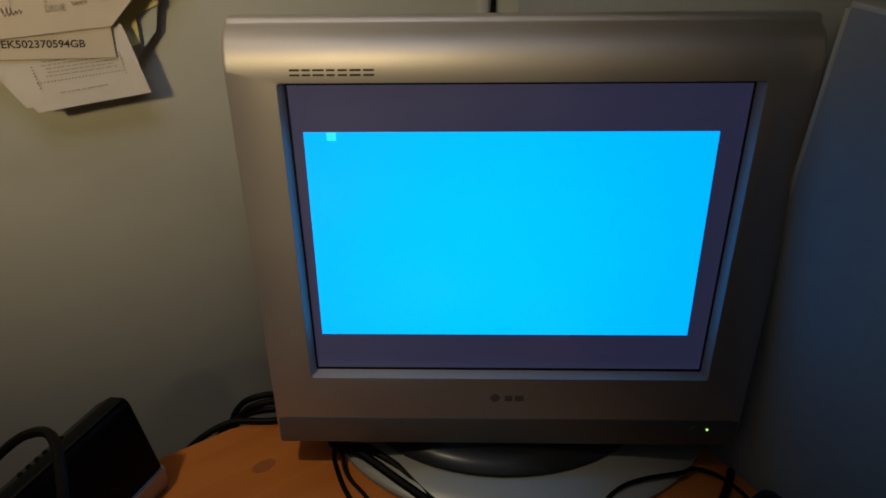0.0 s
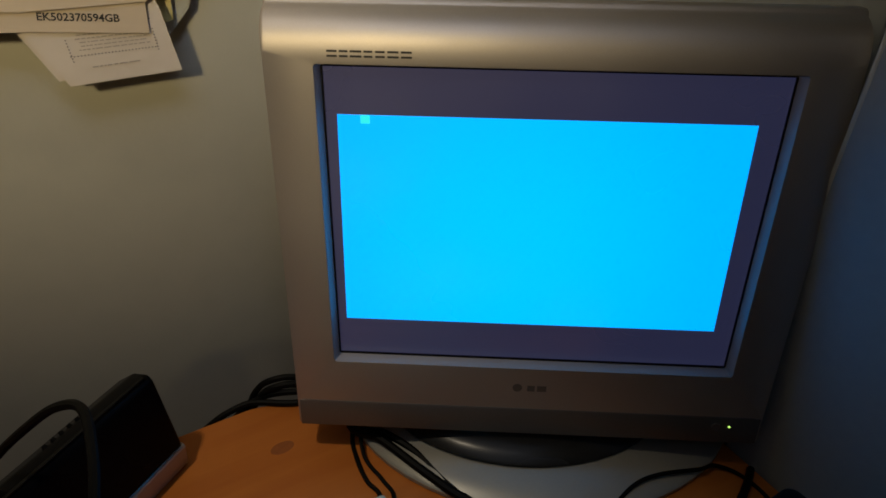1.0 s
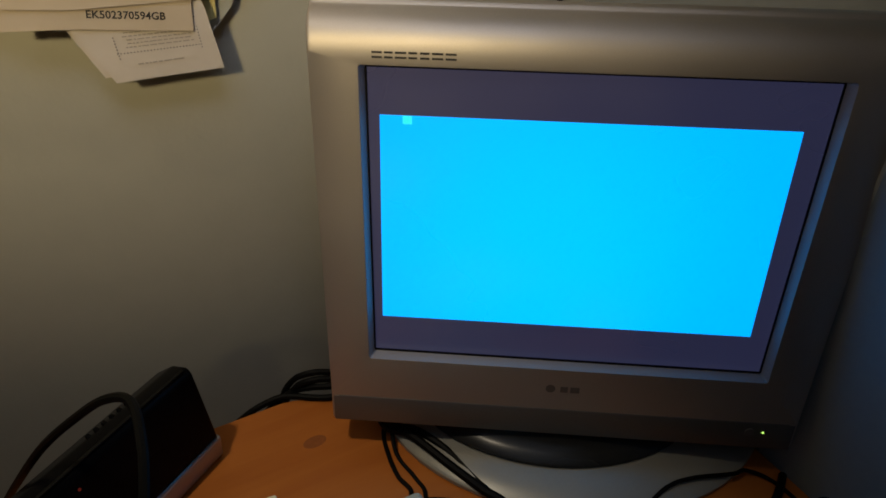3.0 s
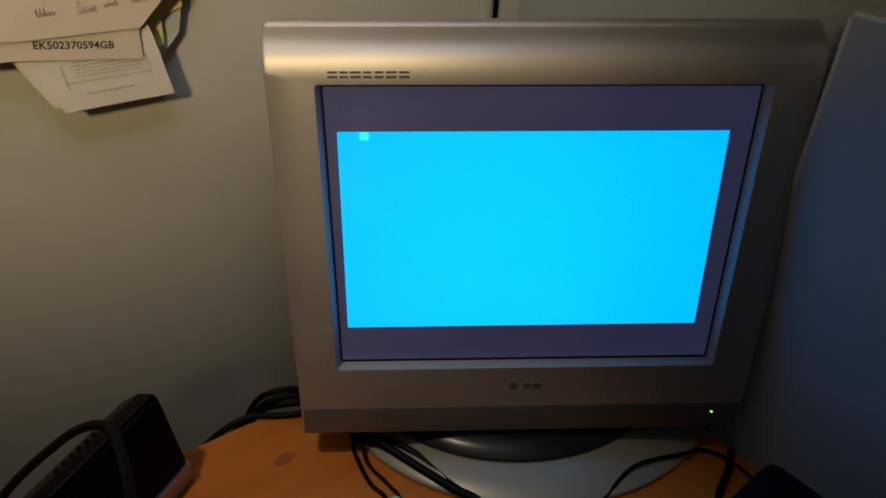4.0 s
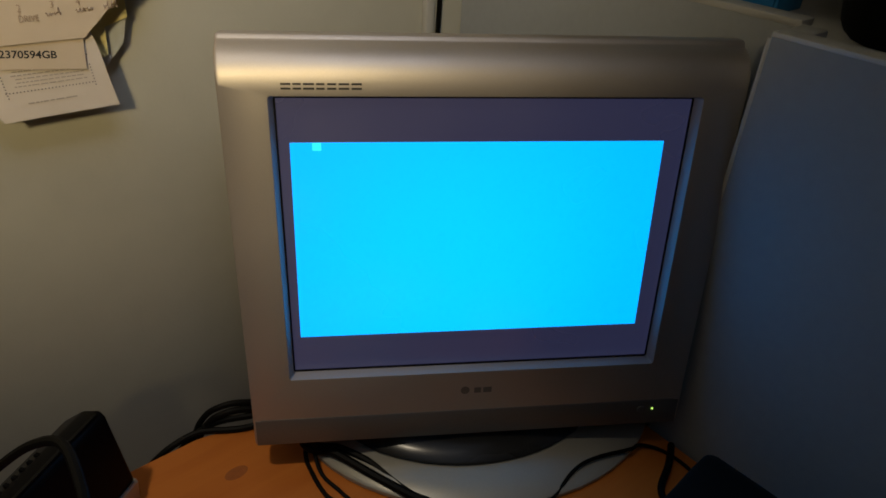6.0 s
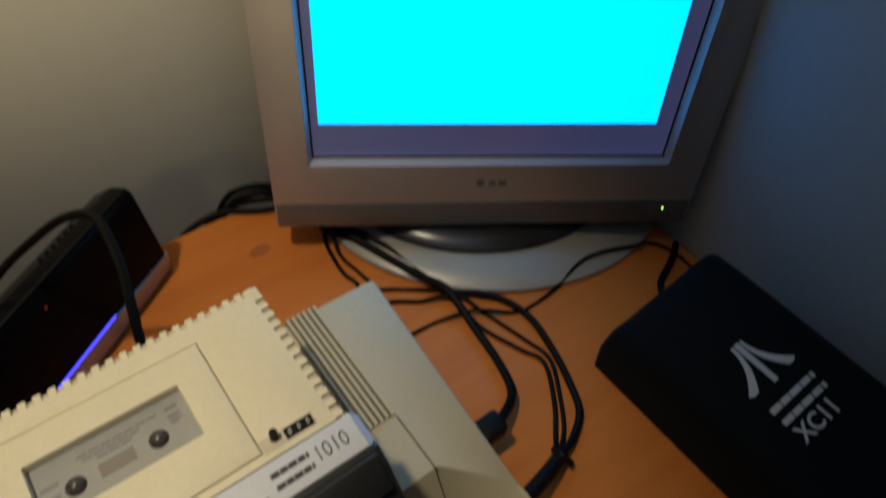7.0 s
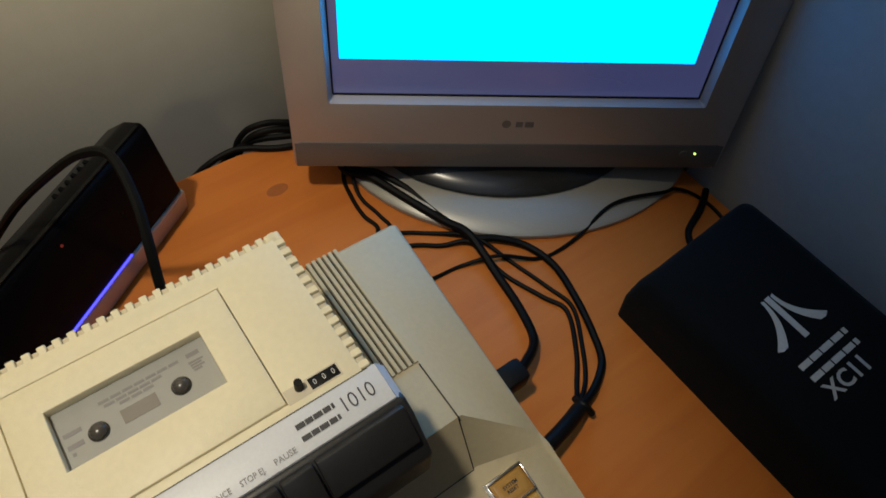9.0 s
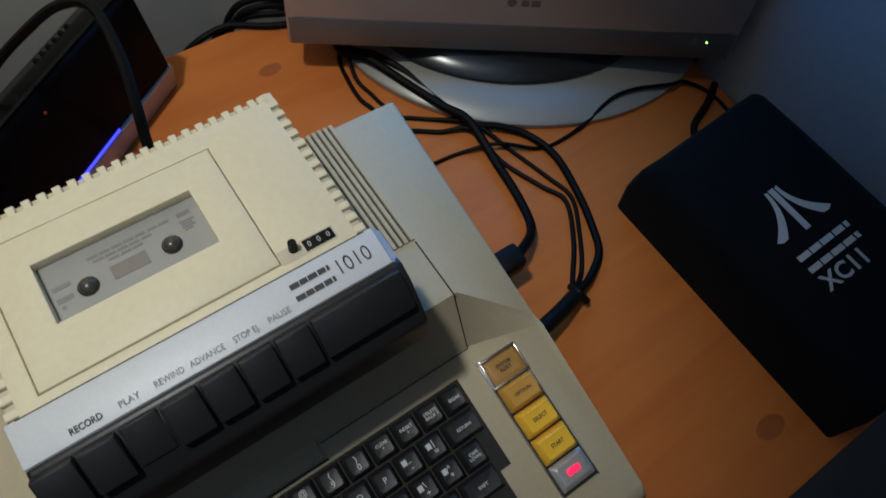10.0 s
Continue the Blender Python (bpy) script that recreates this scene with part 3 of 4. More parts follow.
bd = part("model_badge", disc(0.0075, 0.0004, 24), GREYINK, comp, "round printed badge", Matrix.Translation((-0.085, -0.0085, 0.0770)) @ Matrix.Rotation(math.atan2(0.047, 0.025), 4, "X") @ Matrix.Translation((0, 0, 0.0004)))

# ---- the cassette recorder on top of it ----
REC_Z = DESK + 0.1010
rec = thing("cassette_recorder", pose(-0.3525, -0.14, REC_Z), "cream cassette recorder with black keys and a tape inside", "recorder")
RT = 0.9500 - REC_Z
HW = 0.0915
part("underside", box(-HW + 0.006, HW - 0.006, -0.060, 0.070, 0.0, 0.055, 0.004), BLACK, rec, "black lower housing")
part("shell", box(-HW, HW, -0.0345, 0.0745, 0.045, RT - 0.0075, 0.003, 3), CREAM, rec, "cream plastic housing")
D0, D1, E0, E1 = -0.0750, 0.0440, -0.0255, 0.0555
W0, W1, V0, V1 = -0.0565, 0.0247, 0.0020, 0.0370


def frame_of(outer, inner, z0, z1):
    """A flat plate with a rectangular hole through it."""
    bm = bmesh.new()
    (a, b, c, d), (e, f, g, h) = outer, inner
    rings = [[bm.verts.new((x, y, z)) for x, y in pts] for z in (z0, z1) for pts in (((a, c), (b, c), (b, d), (a, d)), ((e, g), (f, g), (f, h), (e, h)))]
    lo_o, lo_i, hi_o, hi_i = rings
    for k in range(4):
        n = (k + 1) % 4
        for q in ((lo_o[k], lo_o[n], hi_o[n], hi_o[k]), (hi_o[k], hi_o[n], hi_i[n], hi_i[k]), (hi_i[k], hi_i[n], lo_i[n], lo_i[k]), (lo_i[k], lo_i[n], lo_o[n], lo_o[k])):
            bm.faces.new(q)
    bmesh.ops.recalc_face_normals(bm, faces=bm.faces[:])
    bmesh.ops.bevel(bm, geom=[x for x in bm.edges if abs(x.verts[0].co.z - z1) < 1e-6 and abs(x.verts[1].co.z - z1) < 1e-6 and x.calc_face_angle(0) > 0.5], offset=0.0006, segments=2, profile=0.5, affect="EDGES")
    return bm


part("rim", box(-HW + 0.0012, HW - 0.0012, -0.0320, 0.0732, RT - 0.0075, RT - 0.0072), CREAM, rec)
# notch floors under the ribs, their shade put into a darker cream
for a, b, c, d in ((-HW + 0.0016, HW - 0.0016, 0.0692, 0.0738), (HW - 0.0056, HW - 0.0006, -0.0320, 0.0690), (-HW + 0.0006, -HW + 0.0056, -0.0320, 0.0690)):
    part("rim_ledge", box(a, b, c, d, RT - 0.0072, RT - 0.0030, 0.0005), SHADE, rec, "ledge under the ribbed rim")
part("lid_plate", frame_of((-HW + 0.0058, HW - 0.0058, -0.0325, 0.0690), (D0 - 0.0006, D1 + 0.0006, E0 - 0.0006, E1 + 0.0006), RT - 0.0070, RT), CREAM, rec, "cream top plate")
tooth = finish(prism([(-0.0022, RT - 0.0080), (-0.0022, RT - 0.0007), (-0.0017, RT - 0.0001), (0.0017, RT - 0.0001), (0.0022, RT - 0.0007), (0.0022, RT - 0.0080)], "y", -0.0046, 0.0026), "rim_rib", CREAM)
for k in range(23):
    shared("rim_rib", tooth, rec, Matrix.Translation((-HW + 0.006 + k * 0.0078, 0.0712, 0)))
for k in range(13):
    for s in (-1, 1):
        shared("rim_rib", tooth, rec, Matrix.Translation((s * (HW - 0.0032), -0.0280 + k * 0.0078, 0)) @ Matrix.Rotation(radians(-90 * s), 4, "Z"))
part("corner", box(HW - 0.010, HW - 0.0005, 0.066, 0.0740, RT - 0.0080, RT - 0.0001, 0.0012), CREAM, rec)
part("corner", box(-HW + 0.0005, -HW + 0.010, 0.066, 0.0740, RT - 0.0080, RT - 0.0001, 0.0012), CREAM, rec)
# hinged tape door with a window
part("door_gap", box(D0 - 0.003, D1 + 0.003, E0 - 0.003, E1 + 0.003, RT - 0.0085, RT - 0.0068), SEAM, rec, "dark gap round the tape door")
part("tape_door", frame_of((D0, D1, E0, E1), (W0, W1, V0, V1), RT - 0.0060, RT + 0.0003), CREAM, rec, "cream hinged tape door with a window")
part("tape", box(W0 - 0.002, W1 + 0.002, V0 - 0.002, V1 + 0.002, RT - 0.0072, RT - 0.0062), TAPE, rec, "pale grey tape label seen through the window")
part("tape_opening", box(-0.0265, -0.0080, 0.0125, 0.0205, RT - 0.0063, RT - 0.0059), TAPEWINDOW, rec, "grey see-through slot")
for x in (-0.0385, 0.0045):
    part("hub", disc(0.0052, 0.0008, 24), SEAM, rec, "", Matrix.Translation((x, 0.0160, RT - 0.0064)))
    h = bmesh.new()
    bmesh.ops.create_uvsphere(h, u_segments=20, v_segments=10, radius=0.0044)
    bmesh.ops.scale(h, vec=(1, 1, 0.75), verts=h.verts[:])
    part("spindle", h, HUB, rec, "dark rounded spindle", Matrix.Translation((x, 0.0160, RT - 0.0052)))
TL = Matrix.Translation((0, 0, RT - 0.0061))
for a, b, y in ((-0.034, 0.010, 0.0300), (-0.032, 0.004, 0.0272), (-0.025, -0.001, 0.0245)):
    bar_parts("tape_print", [(a + 0.0062 * k, min(a + 0.0062 * k + 0.0054, b)) for k in range(int((b - a) / 0.0062))], y - 0.0008, y + 0.0008, GREYINK, rec, "unreadable printed word", TL)
for a, b, y, h in ((-0.054, -0.045, 0.0225, 0.0012), (-0.054, -0.046, 0.0155, 0.0014), (0.0130, 0.0200, 0.0300, 0.0013), (0.0125, 0.0205, 0.0255, 0.0006), (0.0130, 0.0190, 0.0238, 0.0006), (0.0130, 0.0200, 0.0221, 0.0006), (0.0135, 0.018, 0.0204, 0.0006), (-0.0530, -0.0512, 0.0112, 0.0010)):
    part("tape_print", bars([(a, b)], y - h, y + h), GREYINK, rec, "unreadable printed line", TL)
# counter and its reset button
part("counter_recess", box(0.0450, 0.0765, -0.0275, -0.0190, RT - 0.001, RT + 0.0002), SHADE, rec, "counter recess shown as a shade-toned cream patch")
part("counter", box(0.0588, 0.0755, -0.0265, -0.0198, RT, RT + 0.0005, 0.0002), BLACK, rec, "black tape counter")
for k, dgt in enumerate("000"):
    lettering(dgt, 0.0044, Matrix.Translation((0.0618 + 0.0054 * k, -0.0232, RT + 0.0006)), KEYPRINT, rec, 0.9, 0, "counter_digit")
part("reset_button", disc(0.0025, 0.0075, 20, 0.0022), BLACK, rec, "small black push button", Matrix.Translation((0.0535, -0.0215, RT)))
part("lid_line", box(-HW + 0.004, HW - 0.003, -0.0318, -0.0313, RT - 0.001, RT + 0.0004), SEAM, rec, "thin dark joint")
# silver strip, black front, keys
part("strip", prism([(-0.0312, RT - 0.012), (-0.0312, RT + 0.0002), (-0.0530, RT - 0.0022), (-0.0545, RT - 0.012)], "x", -HW - 0.001, HW + 0.0015, 0.0006), STRIP, rec, "brushed silver strip with printed words")
part("strip_end", loft([[(HW + 0.0016, -0.0312, RT - 0.0002), (HW + 0.0016, -0.0530, RT - 0.0024), (HW + 0.0016, -0.0545, RT - 0.012), (HW + 0.0016, -0.0312, RT - 0.012)],
                         [(HW + 0.0060, -0.0330, RT - 0.0055), (HW + 0.0060, -0.0535, RT - 0.0075), (HW + 0.0060, -0.0545, RT - 0.014), (HW + 0.0060, -0.0330, RT - 0.014)]], True, True), STRIP, rec, "bevelled silver end of the strip")
FRONT = [(-0.0546, RT - 0.0030), (-0.0650, RT - 0.0080), (-0.0830, RT - 0.0260), (-0.0835, RT - 0.0520), (-0.0400, RT - 0.0560), (-0.0350, RT - 0.0130)]
part("front_body", prism(FRONT, "x", -HW - 0.0015, HW + 0.0058, 0.0025, 3), KEYBLACK, rec, "black plastic front")
KF = Matrix.Translation((0, -0.0600, RT - 0.0050)) @ Matrix.Rotation(math.atan2(0.0230, 0.0284), 4, "X")
KW = 0.0190
kmesh = finish(box(-KW / 2 + 0.0007, KW / 2 - 0.0007, -0.0185, 0.0035, -0.006, 0.0050, 0.0014), "piano_key", KEYBLACK)
for k in range(6):
    kp = shared("piano_key", kmesh, rec, KF @ Matrix.Translation((-0.0640 + KW * k, 0.0, -0.0042 if k == 1 else 0.0)))
    if k == 1:
        kp["label"] = "black key pressed down"
part("end_block", box(0.0413, HW + 0.0012, -0.0185, 0.0035, -0.006, 0.0048, 0.0014), KEYBLACK, rec, "plain black block beside the keys", KF)
part("end_block", box(-HW - 0.0010, -0.0740, -0.0185, 0.0035, -0.006, 0.0048, 0.0014), KEYBLACK, rec, "plain black block beside the keys", KF)
ST = Matrix.Translation((0, -0.0430, RT - 0.0008)) @ Matrix.Rotation(math.atan2(0.0024, 0.0218), 4, "X")
for text, x, mat in (("RECORD", -0.0635, INK), ("PLAY", -0.0440, GREYINK), ("REWIND", -0.0250, GREYINK), ("ADVANCE", -0.0063, GREYINK), ("STOP EJ.", 0.0135, GREYINK), ("PAUSE", 0.0310, GREYINK)):
    lettering(text, 0.0045, ST @ Matrix.Translation((x, -0.0055, 0.0002)), mat, rec, 0.82 if len(text) > 5 else 0.95, 0.00008 if mat == INK else 0.0, "printed_word")
mark_parts("maker_mark", [(0.0418, 0.0468), (0.0472, 0.0514), (0.0518, 0.0568), (0.0574, 0.0616), (0.0622, 0.0637)], -0.0044, 0.0052, INK, rec, "dark printed mark", ST)
lettering("1010", 0.0122, ST @ Matrix.Translation((0.0758, 0.0006, 0.0002)), INK, rec, 0.84, -0.0001, "printed_number")

# ---- black tabletop device with a blue light ----
dev = thing("tabletop_device", pose(-0.276, 0.141, DESK, 0, 0, 34.5), "glossy black tabletop device with a blue light strip", "device")
# local -x runs along its front to the far end, +y goes back
prof = [(0.0, 0.031), (0.010, 0.108), (0.015, 0.114), (0.032, 0.108), (0.056, 0.088), (0.066, 0.04), (0.066, 0.004), (0.008, 0.004), (0.002, 0.029)]
part("housing", prism(prof, "x", -0.300, 0.0, 0.0035, 3), GLOSSBLACK, dev, "glossy black housing")
part("chin", prism([(0.0020, 0.0030), (0.0050, 0.0000), (0.058, 0.0), (0.058, 0.006), (0.006, 0.0305), (0.0005, 0.0305), (-0.0012, 0.0270)], "x", -0.301, 0.001, 0.0010), DEVTRIM, dev, "silver lower front edge")
part("light_strip", box(-0.185, -0.078, -0.0012, 0.0020, 0.0308, 0.0322, 0.0004), BLUELED, dev, "glowing blue strip")
part("top_ridge", box(-0.292, -0.006, 0.013, 0.016, 0.1132, 0.1148, 0.0006), BLACK, dev)
for k in range(6):
    part("vent_rib", box(-0.052 - 0.0075 * k, -0.0485 - 0.0075 * k, 0.028, 0.036, 0.100, 0.1080, 0.0006), GLOSSBLACK, dev)
part("standby_light", disc(0.0012, 0.001, 10), DIMRED, dev, "tiny red light", Matrix.Translation((-0.1205, 0.0075, 0.0985)) @ Matrix.Rotation(radians(82), 4, "X"))

# ---- dust cover with a screen-printed mark ----
cover = thing("dust_cover", pose(0.0625, -0.2985, DESK, 0, 0, 1.0), "black fabric dust cover over a tape deck, with grey print", "dust cover")


def cover_ring(hx, hy, z, r):
    return [(x, y, z) for x, y in rounded_loop(hx, -hy, hy, r, 5)]


cv = loft([cover_ring(0.0665, 0.1255, 0.0, 0.004), cover_ring(0.0668, 0.1258, 0.02, 0.005), cover_ring(0.0665, 0.1255, 0.052, 0.006), cover_ring(0.0650, 0.1245, 0.064, 0.007), cover_ring(0.0615, 0.1215, 0.0715, 0.008), cover_ring(0.055, 0.117, 0.0745, 0.009), cover_ring(0.02, 0.07, 0.0752, 0.01)], True, True)
bmesh.ops.subdivide_edges(cv, edges=[e for e in cv.edges if e.calc_length() > 0.03], cuts=5, use_grid_fill=True)
for v in cv.verts:
    k = noise.noise(v.co * 22) * 0.0036 + noise.noise(v.co * 60) * 0.0011
    if v.co.z > 0.03:
        v.co.z += 0.17 * v.co.x * min(1, (v.co.z - 0.03) / 0.02)
    if v.co.z > 0.004:
        v.co += Vector((v.co.x * 8 * k if abs(v.co.x) > 0.05 else 0, v.co.y * 4 * k if abs(v.co.y) > 0.1 else 0, -abs(k) * 0.7))
part("cover_cloth", cv, FABRIC, cover, "", None, 60)
LG = Matrix.Translation((-0.001, 0.027, 0.0754 - 0.17 * 0.001)) @ Matrix.Rotation(-math.atan(0.17), 4, "Y")


def curved_bar(side):
    """One of the flared outer strokes of the mark."""
    bm = bmesh.new()
    inner, outer = [], []
    for k in range(9):
        t = k / 8
        x = 0.0038 + 0.0205 * t ** 2.3
        inner.append((side * x, 0.020 - 0.0400 * min(t * 1.12, 1) + 0.002 * t))
        outer.append((side * (x + 0.0028 + 0.0016 * t), 0.020 - 0.0365 * t ** 1.02 + 0.001))
    for (a, b), (c, d), (e, f), (g, h) in zip(inner, inner[1:], outer[1:], outer):
        bm.faces.new([bm.verts.new((x, y, 0.0)) for x, y in ((a, b), (c, d), (e, f), (g, h))])
    return bm


part("print_stroke", bars([(-0.0026, 0.0026)], -0.020, 0.021, 0.0002), PRINTGREY, cover, "grey printed stroke", LG)
for s in (-1, 1):
    part("print_stroke", curved_bar(s), PRINTGREY, cover, "grey printed stroke", LG)
mark_parts("print_word", [(-0.0255, -0.0140), (-0.0128, -0.0030), (-0.0018, 0.0100), (0.0114, 0.0215), (0.0232, 0.0270)], -0.0480, -0.0320, PRINTGREY, cover, "grey printed mark", LG)
lettering("XC11", 0.0185, LG @ Matrix.Translation((-0.0025, -0.0600, 0.0001)), PRINTGREY, cover, 1.0, 0.0004, "printed_number")

# ---- cables ----
def lead(name, label, pts, r, z=None):
    t = thing(name, Matrix.Identity(4), label, "cable", "cables on the desk")
    part("lead", tube([(p[0], p[1], p[2] if len(p) > 2 else DESK + (z or r)) for p in pts], r), CABLE, t)
    return t


video = lead("video_cable", "thick black video cable running from the monitor to the computer", [(-0.080, 0.150, 0.80), (-0.131, 0.102, 0.768), (-0.114, 0.069, 0.766), (-0.098, 0.028, 0.763), (-0.084, -0.010, 0.763), (-0.074, -0.038, 0.765), (-0.076, -0.085, 0.758), (-0.081, -0.124, 0.758), (-0.093, -0.156, 0.764), (-0.118, -0.172, 0.778), (-0.140, -0.178, 0.785)], 0.0042)
part("plug", box(-0.157, -0.128, -0.188, -0.168, 0.776, 0.797, 0.004), BLACK, video, "black moulded plug")
data = lead("data_cable", "thick black data cable looped on the desk", [(-0.075, 0.145, 0.80), (-0.125, 0.095, 0.772), (-0.106, 0.072, 0.765), (-0.091, 0.043, 0.761), (-0.080, 0.0, 0.757), (-0.072, -0.035, 0.757), (-0.050, -0.052, 0.757), (-0.031, -0.073, 0.755), (-0.023, -0.105, 0.755), (-0.030, -0.145, 0.755), (-0.041, -0.179, 0.755), (-0.053, -0.203, 0.755), (-0.077, -0.218, 0.758), (-0.098, -0.224, 0.764), (-0.122, -0.230, 0.772), (-0.150, -0.236, 0.780)], 0.0036)
part("plug", tube([(-0.103, -0.2255, 0.7655), (-0.125, -0.231, 0.774), (-0.157, -0.237, 0.783)], 0.0066, 12), BLACK, data, "black moulded plug")
tie = part("cable_tie", tube([(-0.094, -0.2335, 0.760), (-0.0985, -0.2245, 0.768), (-0.0975, -0.2155, 0.760)], 0.0030, 8), BLACK, data, "black cable tie")
lead("thin_cable", "thin black cable beside a thicker one", [(-0.215, 0.004), (-0.170, 0.012), (-0.150, 0.014), (-0.125, 0.008), (-0.099, -0.009), (-0.074, -0.031, 0.757), (-0.064, -0.046, 0.757), (-0.054, -0.075), (-0.042, -0.119), (-0.037, -0.148), (-0.056, -0.182), (-0.075, -0.207), (-0.098, -0.222, 0.760)], 0.0021)
lead("thin_cable", "thin black cable crossing the desk in a bundle", [(-0.215, -0.008), (-0.160, -0.001), (-0.123, -0.011), (-0.098, -0.027), (-0.074, -0.042, 0.757), (-0.068, -0.084), (-0.053, -0.124), (-0.044, -0.148), (-0.064, -0.183), (-0.085, -0.207), (-0.100, -0.222, 0.760)], 0.0023)
lead("thin_cable", "thin black cable running along the monitor foot to the dust cover", [(-0.155, -0.052, 0.757), (-0.121, -0.053), (-0.094, -0.056), (-0.064, -0.070, 0.761), (-0.030, -0.089), (-0.006, -0.093), (0.027, -0.091, 0.755), (0.060, -0.086, 0.764), (0.087, -0.090, 0.7655), (0.125, -0.103, 0.763), (0.144, -0.104, 0.757), (0.160, -0.121), (0.162, -0.150), (0.150, -0.190)], 0.0019)
lead("thin_cable", "thin black cable curling beside the monitor foot", [(-0.110, 0.120, 0.775), (-0.131, 0.098), (-0.139, 0.069), (-0.141, 0.043), (-0.138, 0.022), (-0.160, 0.004), (-0.215, -0.014)], 0.0022)
lead("thin_cable", "thin black cable curling by the monitor foot", [(-0.115, 0.115, 0.775), (-0.132, 0.070, 0.756), (-0.128, 0.037), (-0.127, 0.016), (-0.145, -0.004), (-0.205, -0.020)], 0.0020)
lead("short_cable", "short thick black cable going under the dust cover", [(0.172, -0.122, 0.754), (0.158, -0.130, 0.757), (0.142, -0.138, 0.757), (0.118, -0.148, 0.753), (0.105, -0.165, 0.753)], 0.0036)
for dy, dz, r in ((0.0, 0.0, 0.0036), (0.007, 0.004, 0.0034)):
    lead("wall_side_cable", "black cable arching over the desk's rear edge", [(-0.135, 0.168 + dy, 0.757 + dz), (-0.150, 0.172 + dy, 0.763 + dz), (-0.166, 0.178 + dy, 0.766 + dz), (-0.180, 0.183 + dy, 0.764 + dz), (-0.190, 0.188 + dy, 0.757 + dz), (-0.200, 0.193 + dy, 0.740 + dz), (-0.208, 0.196 + dy, 0.715)], r)
lead("wall_side_cable", "black cable lying along the desk's rear edge", [(-0.130, 0.150), (-0.150, 0.157), (-0.166, 0.1625), (-0.180, 0.170), (-0.193, 0.1785, 0.7535), (-0.206, 0.1855, 0.7525), (-0.222, 0.189, 0.7485), (-0.240, 0.191, 0.741), (-0.262, 0.194, 0.725)], 0.0034)
lead("wall_side_cable", "black cable bunched between desk and wall", [(-0.140, 0.163, 0.758), (-0.160, 0.172, 0.758), (-0.176, 0.180, 0.757), (-0.190, 0.187, 0.753), (-0.206, 0.192, 0.744), (-0.226, 0.197, 0.725)], 0.0034)
loop = lead("recorder_cable", "thick black cable looping from the cassette recorder over the device", [(-0.334, -0.060, 0.915), (-0.333, -0.050, 0.930), (-0.328, -0.034, 0.945), (-0.322, -0.006, 0.957), (-0.322, 0.028, 0.963), (-0.337, 0.047, 0.955), (-0.360, 0.066, 0.930), (-0.392, 0.092, 0.888), (-0.43, 0.13, 0.82), (-0.46, 0.17, 0.756)], 0.0032)
part("strain_relief", box(-0.345, -0.322, -0.066, -0.058, 0.906, 0.934, 0.002), BLACK, loop, "black strain relief")


# ---- papers on the wall ----
NEAR = 0.977
HANG = Matrix.Translation(Vector((-0.31, -0.32, 1.29)) * (1 - NEAR)) @ Matrix.Scale(NEAR, 4)  # the bundle's front sheets stand off the wall


def sheet(points, y, mat, name, label, category, curl=0.0, cuts=4, wave=0.0012):
    """A sheet of paper hanging in front of the wall, from corner points (x, z), a little curled."""
    bm = bmesh.new()
    front = [bm.verts.new((x, 0, z)) for x, z in points]
    bm.faces.new(front)
    bmesh.ops.triangulate(bm, faces=bm.faces[:])
    bmesh.ops.subdivide_edges(bm, edges=bm.edges[:], cuts=cuts, use_grid_fill=True)
    top = max(p[1] for p in points)
    for v in bm.verts:
        h = top - v.co.z
        v.co.y = y - curl * h * h * 6 + wave * noise.noise(v.co * 25)
    ext = bmesh.ops.solidify(bm, geom=bm.faces[:], thickness=0.0004)
    t = thing(name, HANG if mat in (PAPER, PAPERWHITE) else Matrix.Identity(4), label, category, "papers on the wall")
    part("sheet", bm, mat, t, "", None, 60)
    return t


rcpt = sheet([(-0.287, 1.135), (-0.296, 1.115), (-0.272, 1.0645), (-0.183, 1.063), (-0.190, 1.115), (-0.196, 1.14)], 0.2930, PAPERWHITE, "receipt", "white printed receipt hanging on the wall under other papers", "paper", wave=0.0006)
sheet([(-0.294, 1.140), (-0.298, 1.113), (-0.279, 1.0690), (-0.200, 1.069), (-0.200, 1.14)], 0.2965, PAPERWHITE, "receipt", "second white slip hanging behind the printed receipt", "paper")
label_slip = sheet([(-0.335, 1.16), (-0.340, 1.118), (-0.291, 1.113), (-0.203, 1.099), (-0.200, 1.130), (-0.205, 1.16)], 0.2895, PAPER, "label_slip", "cream parcel label slip with a bold printed code", "paper", wave=0.0001)
note = sheet([(-0.42, 1.40), (-0.43, 1.15), (-0.36, 1.138), (-0.291, 1.1285), (-0.200, 1.1250), (-0.172, 1.1500), (-0.147, 1.1680), (-0.141, 1.185), (-0.135, 1.40)], 0.2865, PAPER, "note_sheet", "cream note sheet with faint pencil writing hung on the wall", "paper")
sheet([(-0.196, 1.160), (-0.194, 1.116), (-0.189, 1.104), (-0.182, 1.106), (-0.178, 1.160)], 0.2950, YELLOWNOTE, "yellow_note", "narrow yellow sticky note behind the note sheet", "paper")
sheet([(-0.186, 1.170), (-0.180, 1.128), (-0.160, 1.134), (-0.158, 1.170)], 0.2985, YELLOWNOTE, "yellow_note", "small yellow sticky note behind the note sheet", "paper")
sheet([(-0.20, 1.15), (-0.188, 1.090), (-0.166, 1.112), (-0.150, 1.17)], 0.3020, SLEEVE, "clear_sleeve", "crumpled clear plastic sleeve behind the papers", "sleeve")
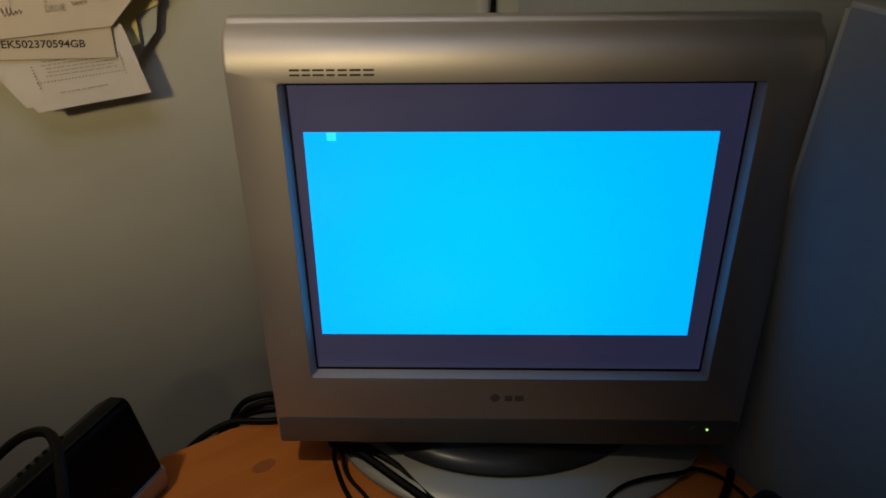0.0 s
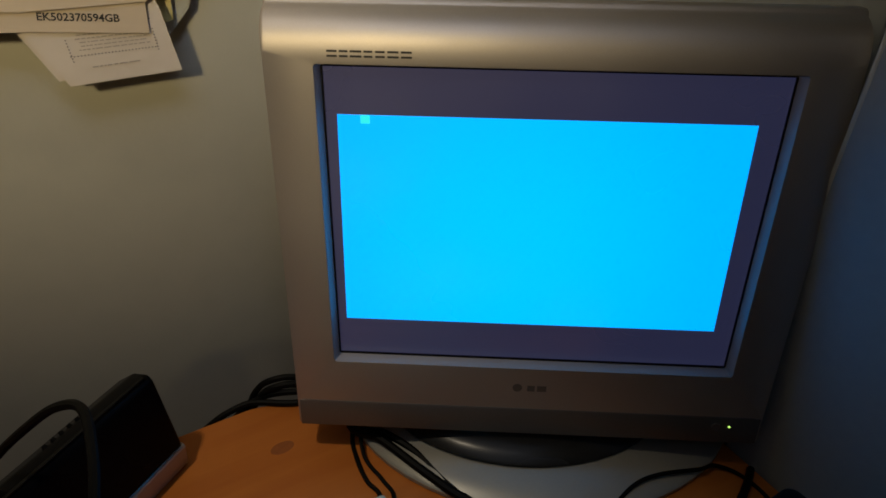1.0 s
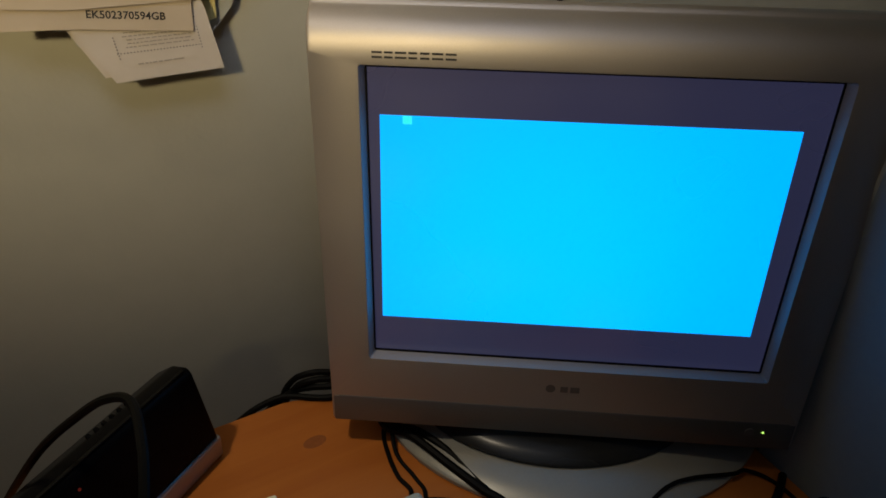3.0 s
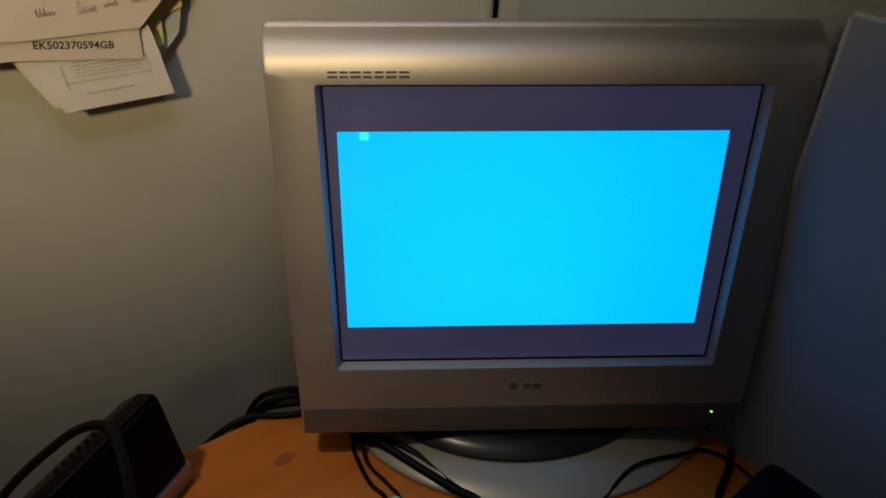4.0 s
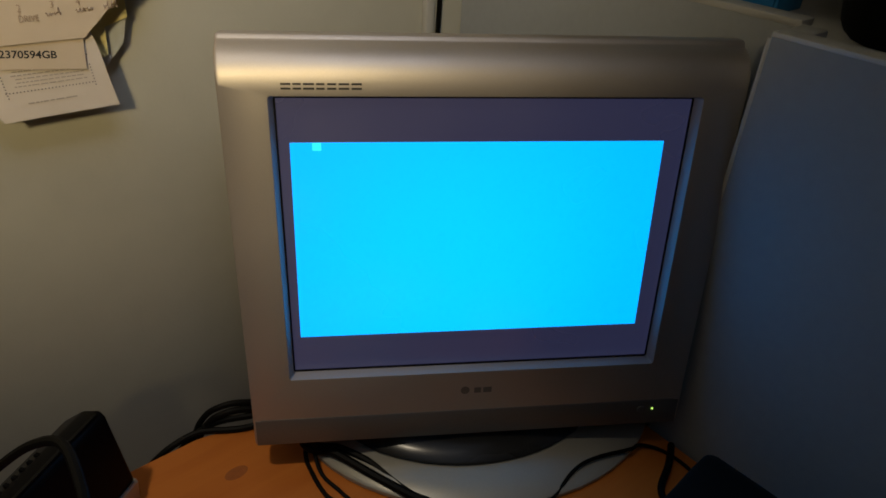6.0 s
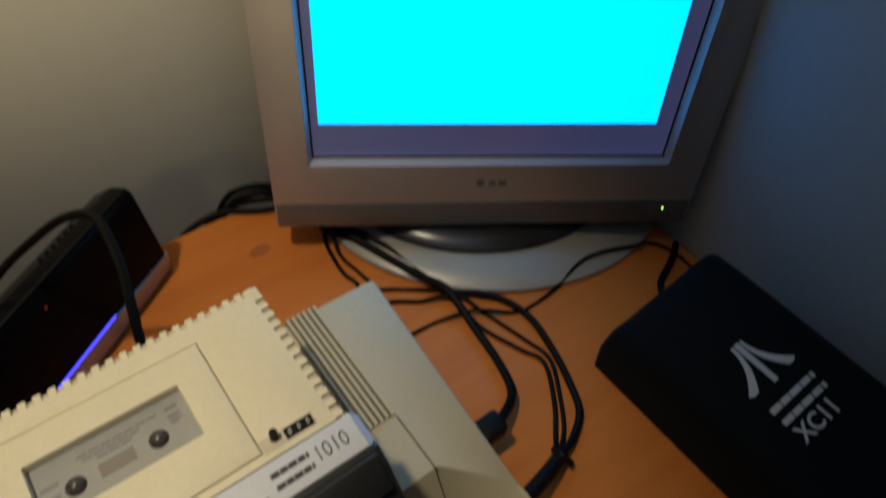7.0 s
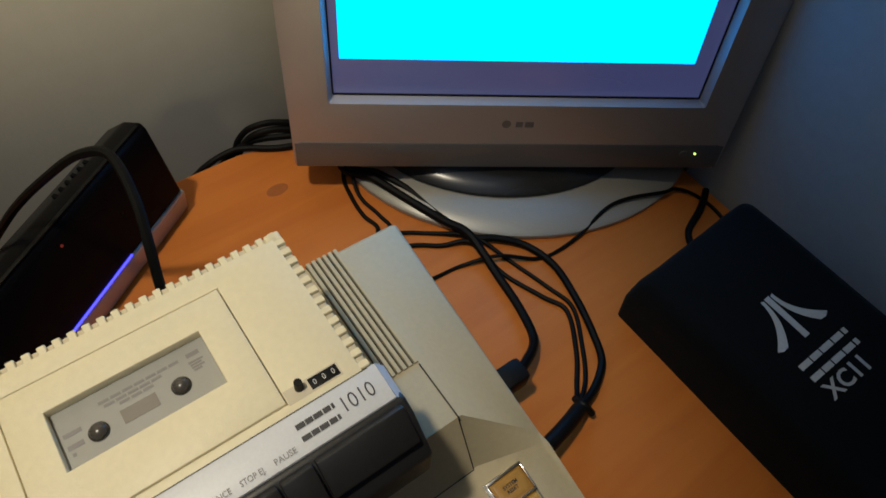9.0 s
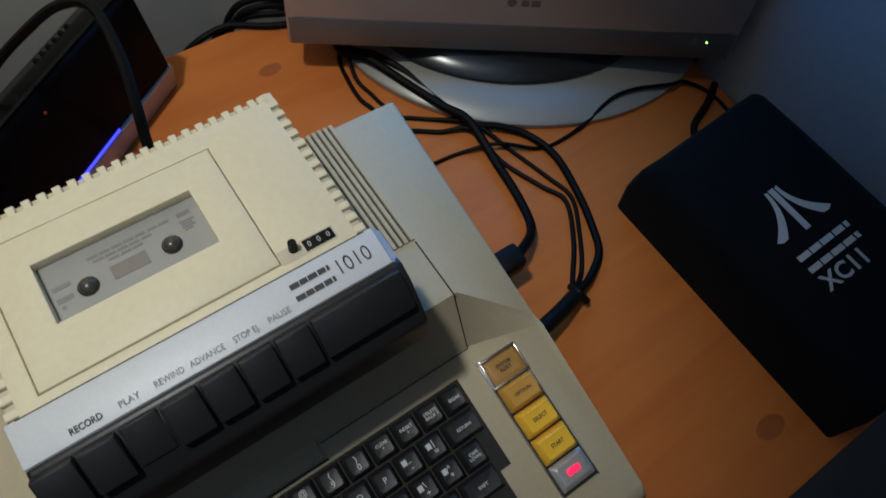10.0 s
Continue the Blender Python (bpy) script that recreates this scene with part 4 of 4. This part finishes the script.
part("pin", disc(0.004, 0.034, 14), CHROME, note, "small metal pin", Matrix.Translation((-0.28, 0.318, 1.385)) @ Matrix.Rotation(radians(90), 4, "X"))

UP = Matrix.Rotation(radians(90), 4, "X")
lettering("EK502370594GB", 0.0084, Matrix.Translation((-0.2515, 0.28925, 1.1185)) @ Matrix.Rotation(radians(9.2), 4, "Y") @ UP, INK, label_slip, 1.0, 0.00016, "printed_code")
random.seed(4)
PRINT_Y = 0.2919
for row in range(6):
    x, spans = -0.2600 + random.uniform(0, 0.004), []
    while x < -0.206:
        w = random.uniform(0.0015, 0.0055)
        spans.append((x, min(x + w, -0.204)))
        x += w + random.uniform(0.0007, 0.0014)
    bar_parts("printed_line", spans, -0.00042, 0.00042, SLIPINK, rcpt, "unreadable printed line", Matrix.Translation((0.0, PRINT_Y, 1.1010 - 0.0030 * row)) @ Matrix.Rotation(radians(1.5), 4, "Y") @ UP)
for z in (1.1050, 1.0815):
    bar_parts("rule_dot", [(-0.266 + 0.0026 * k, -0.2650 + 0.0026 * k) for k in range(26)], -0.0005, 0.0005, GREYINK, rcpt, "dotted printed rule", Matrix.Translation((0, PRINT_Y, z)) @ Matrix.Rotation(radians(1.5), 4, "Y") @ UP)
for x in (-0.2660, -0.2000):
    for k in range(1, 9):
        part("rule_dot", bars([(-0.0005, 0.0005)], -0.0005, 0.0005), GREYINK, rcpt, "dotted printed rule", Matrix.Translation((x + 0.0002 * k, PRINT_Y, 1.1043 - 0.0025 * k)) @ UP)
bar_parts("printed_line", [(-0.252, -0.2475), (-0.2465, -0.2440), (-0.2430, -0.2415), (-0.2405, -0.2370), (-0.2355, -0.2325), (-0.2312, -0.2250), (-0.2238, -0.2150)], -0.0005, 0.0005, SLIPINK, rcpt, "unreadable printed line", Matrix.Translation((0, PRINT_Y, 1.0735)) @ Matrix.Rotation(radians(1.0), 4, "Y") @ UP)


def scrawl(x, z, w, h, seed):
    """A word in uneven joined pencil strokes in the plane of the note."""
    rnd = random.Random(seed)
    n = max(2, int(w / 0.0026))
    pts = []
    for i in range(n):
        x0, tall = x + w * i / n, rnd.choice((0.45, 0.5, 0.55, 1.0))
        for u, v in ((0.1, rnd.uniform(0.2, 0.45)), (0.35, tall), (0.45 + rnd.uniform(-0.15, 0.1), 0.05), (0.8, rnd.uniform(0.1, 0.5))):
            pts.append((x0 + u * w / n, 0.2852, z + h * v))
    return tube(pts, 0.00028, 3, 3)


TIP = Matrix.Rotation(radians(3), 4, "Y") @ UP
for text, x, z, size in (("1", -0.2640, 1.1545, 0.0085), ("2", -0.2410, 1.1530, 0.0085), ("3", -0.2180, 1.1535, 0.0080), ("4", -0.1990, 1.1535, 0.0080), ("5", -0.1780, 1.1600, 0.0095),
                         ("DRIVE", -0.2360, 1.1450, 0.0075), ("UP", -0.2200, 1.1730, 0.0070), ("UP", -0.2260, 1.1860, 0.0065), ("4", -0.2400, 1.1690, 0.0070)):
    lettering(text, size, Matrix.Translation((x, 0.2850, z)) @ TIP, PENCIL, note, 0.72, -0.0001, "pencil_writing")
k = 0
for z, words in ((1.1440, ((-0.272, 0.014), (-0.224, 0.012), (-0.202, 0.014), (-0.181, 0.012))),
                 (1.1900, ((-0.255, 0.009), (-0.200, 0.015))), (1.2030, ((-0.258, 0.010), (-0.206, 0.014), (-0.180, 0.012))), (1.2160, ((-0.255, 0.018), (-0.212, 0.013)))):
    for x, w in words:
        part("pencil_word", scrawl(x, z + 0.02 * (x + 0.27), w, 0.0064, k), PENCIL, note, "illegible pencil writing")
        k += 1
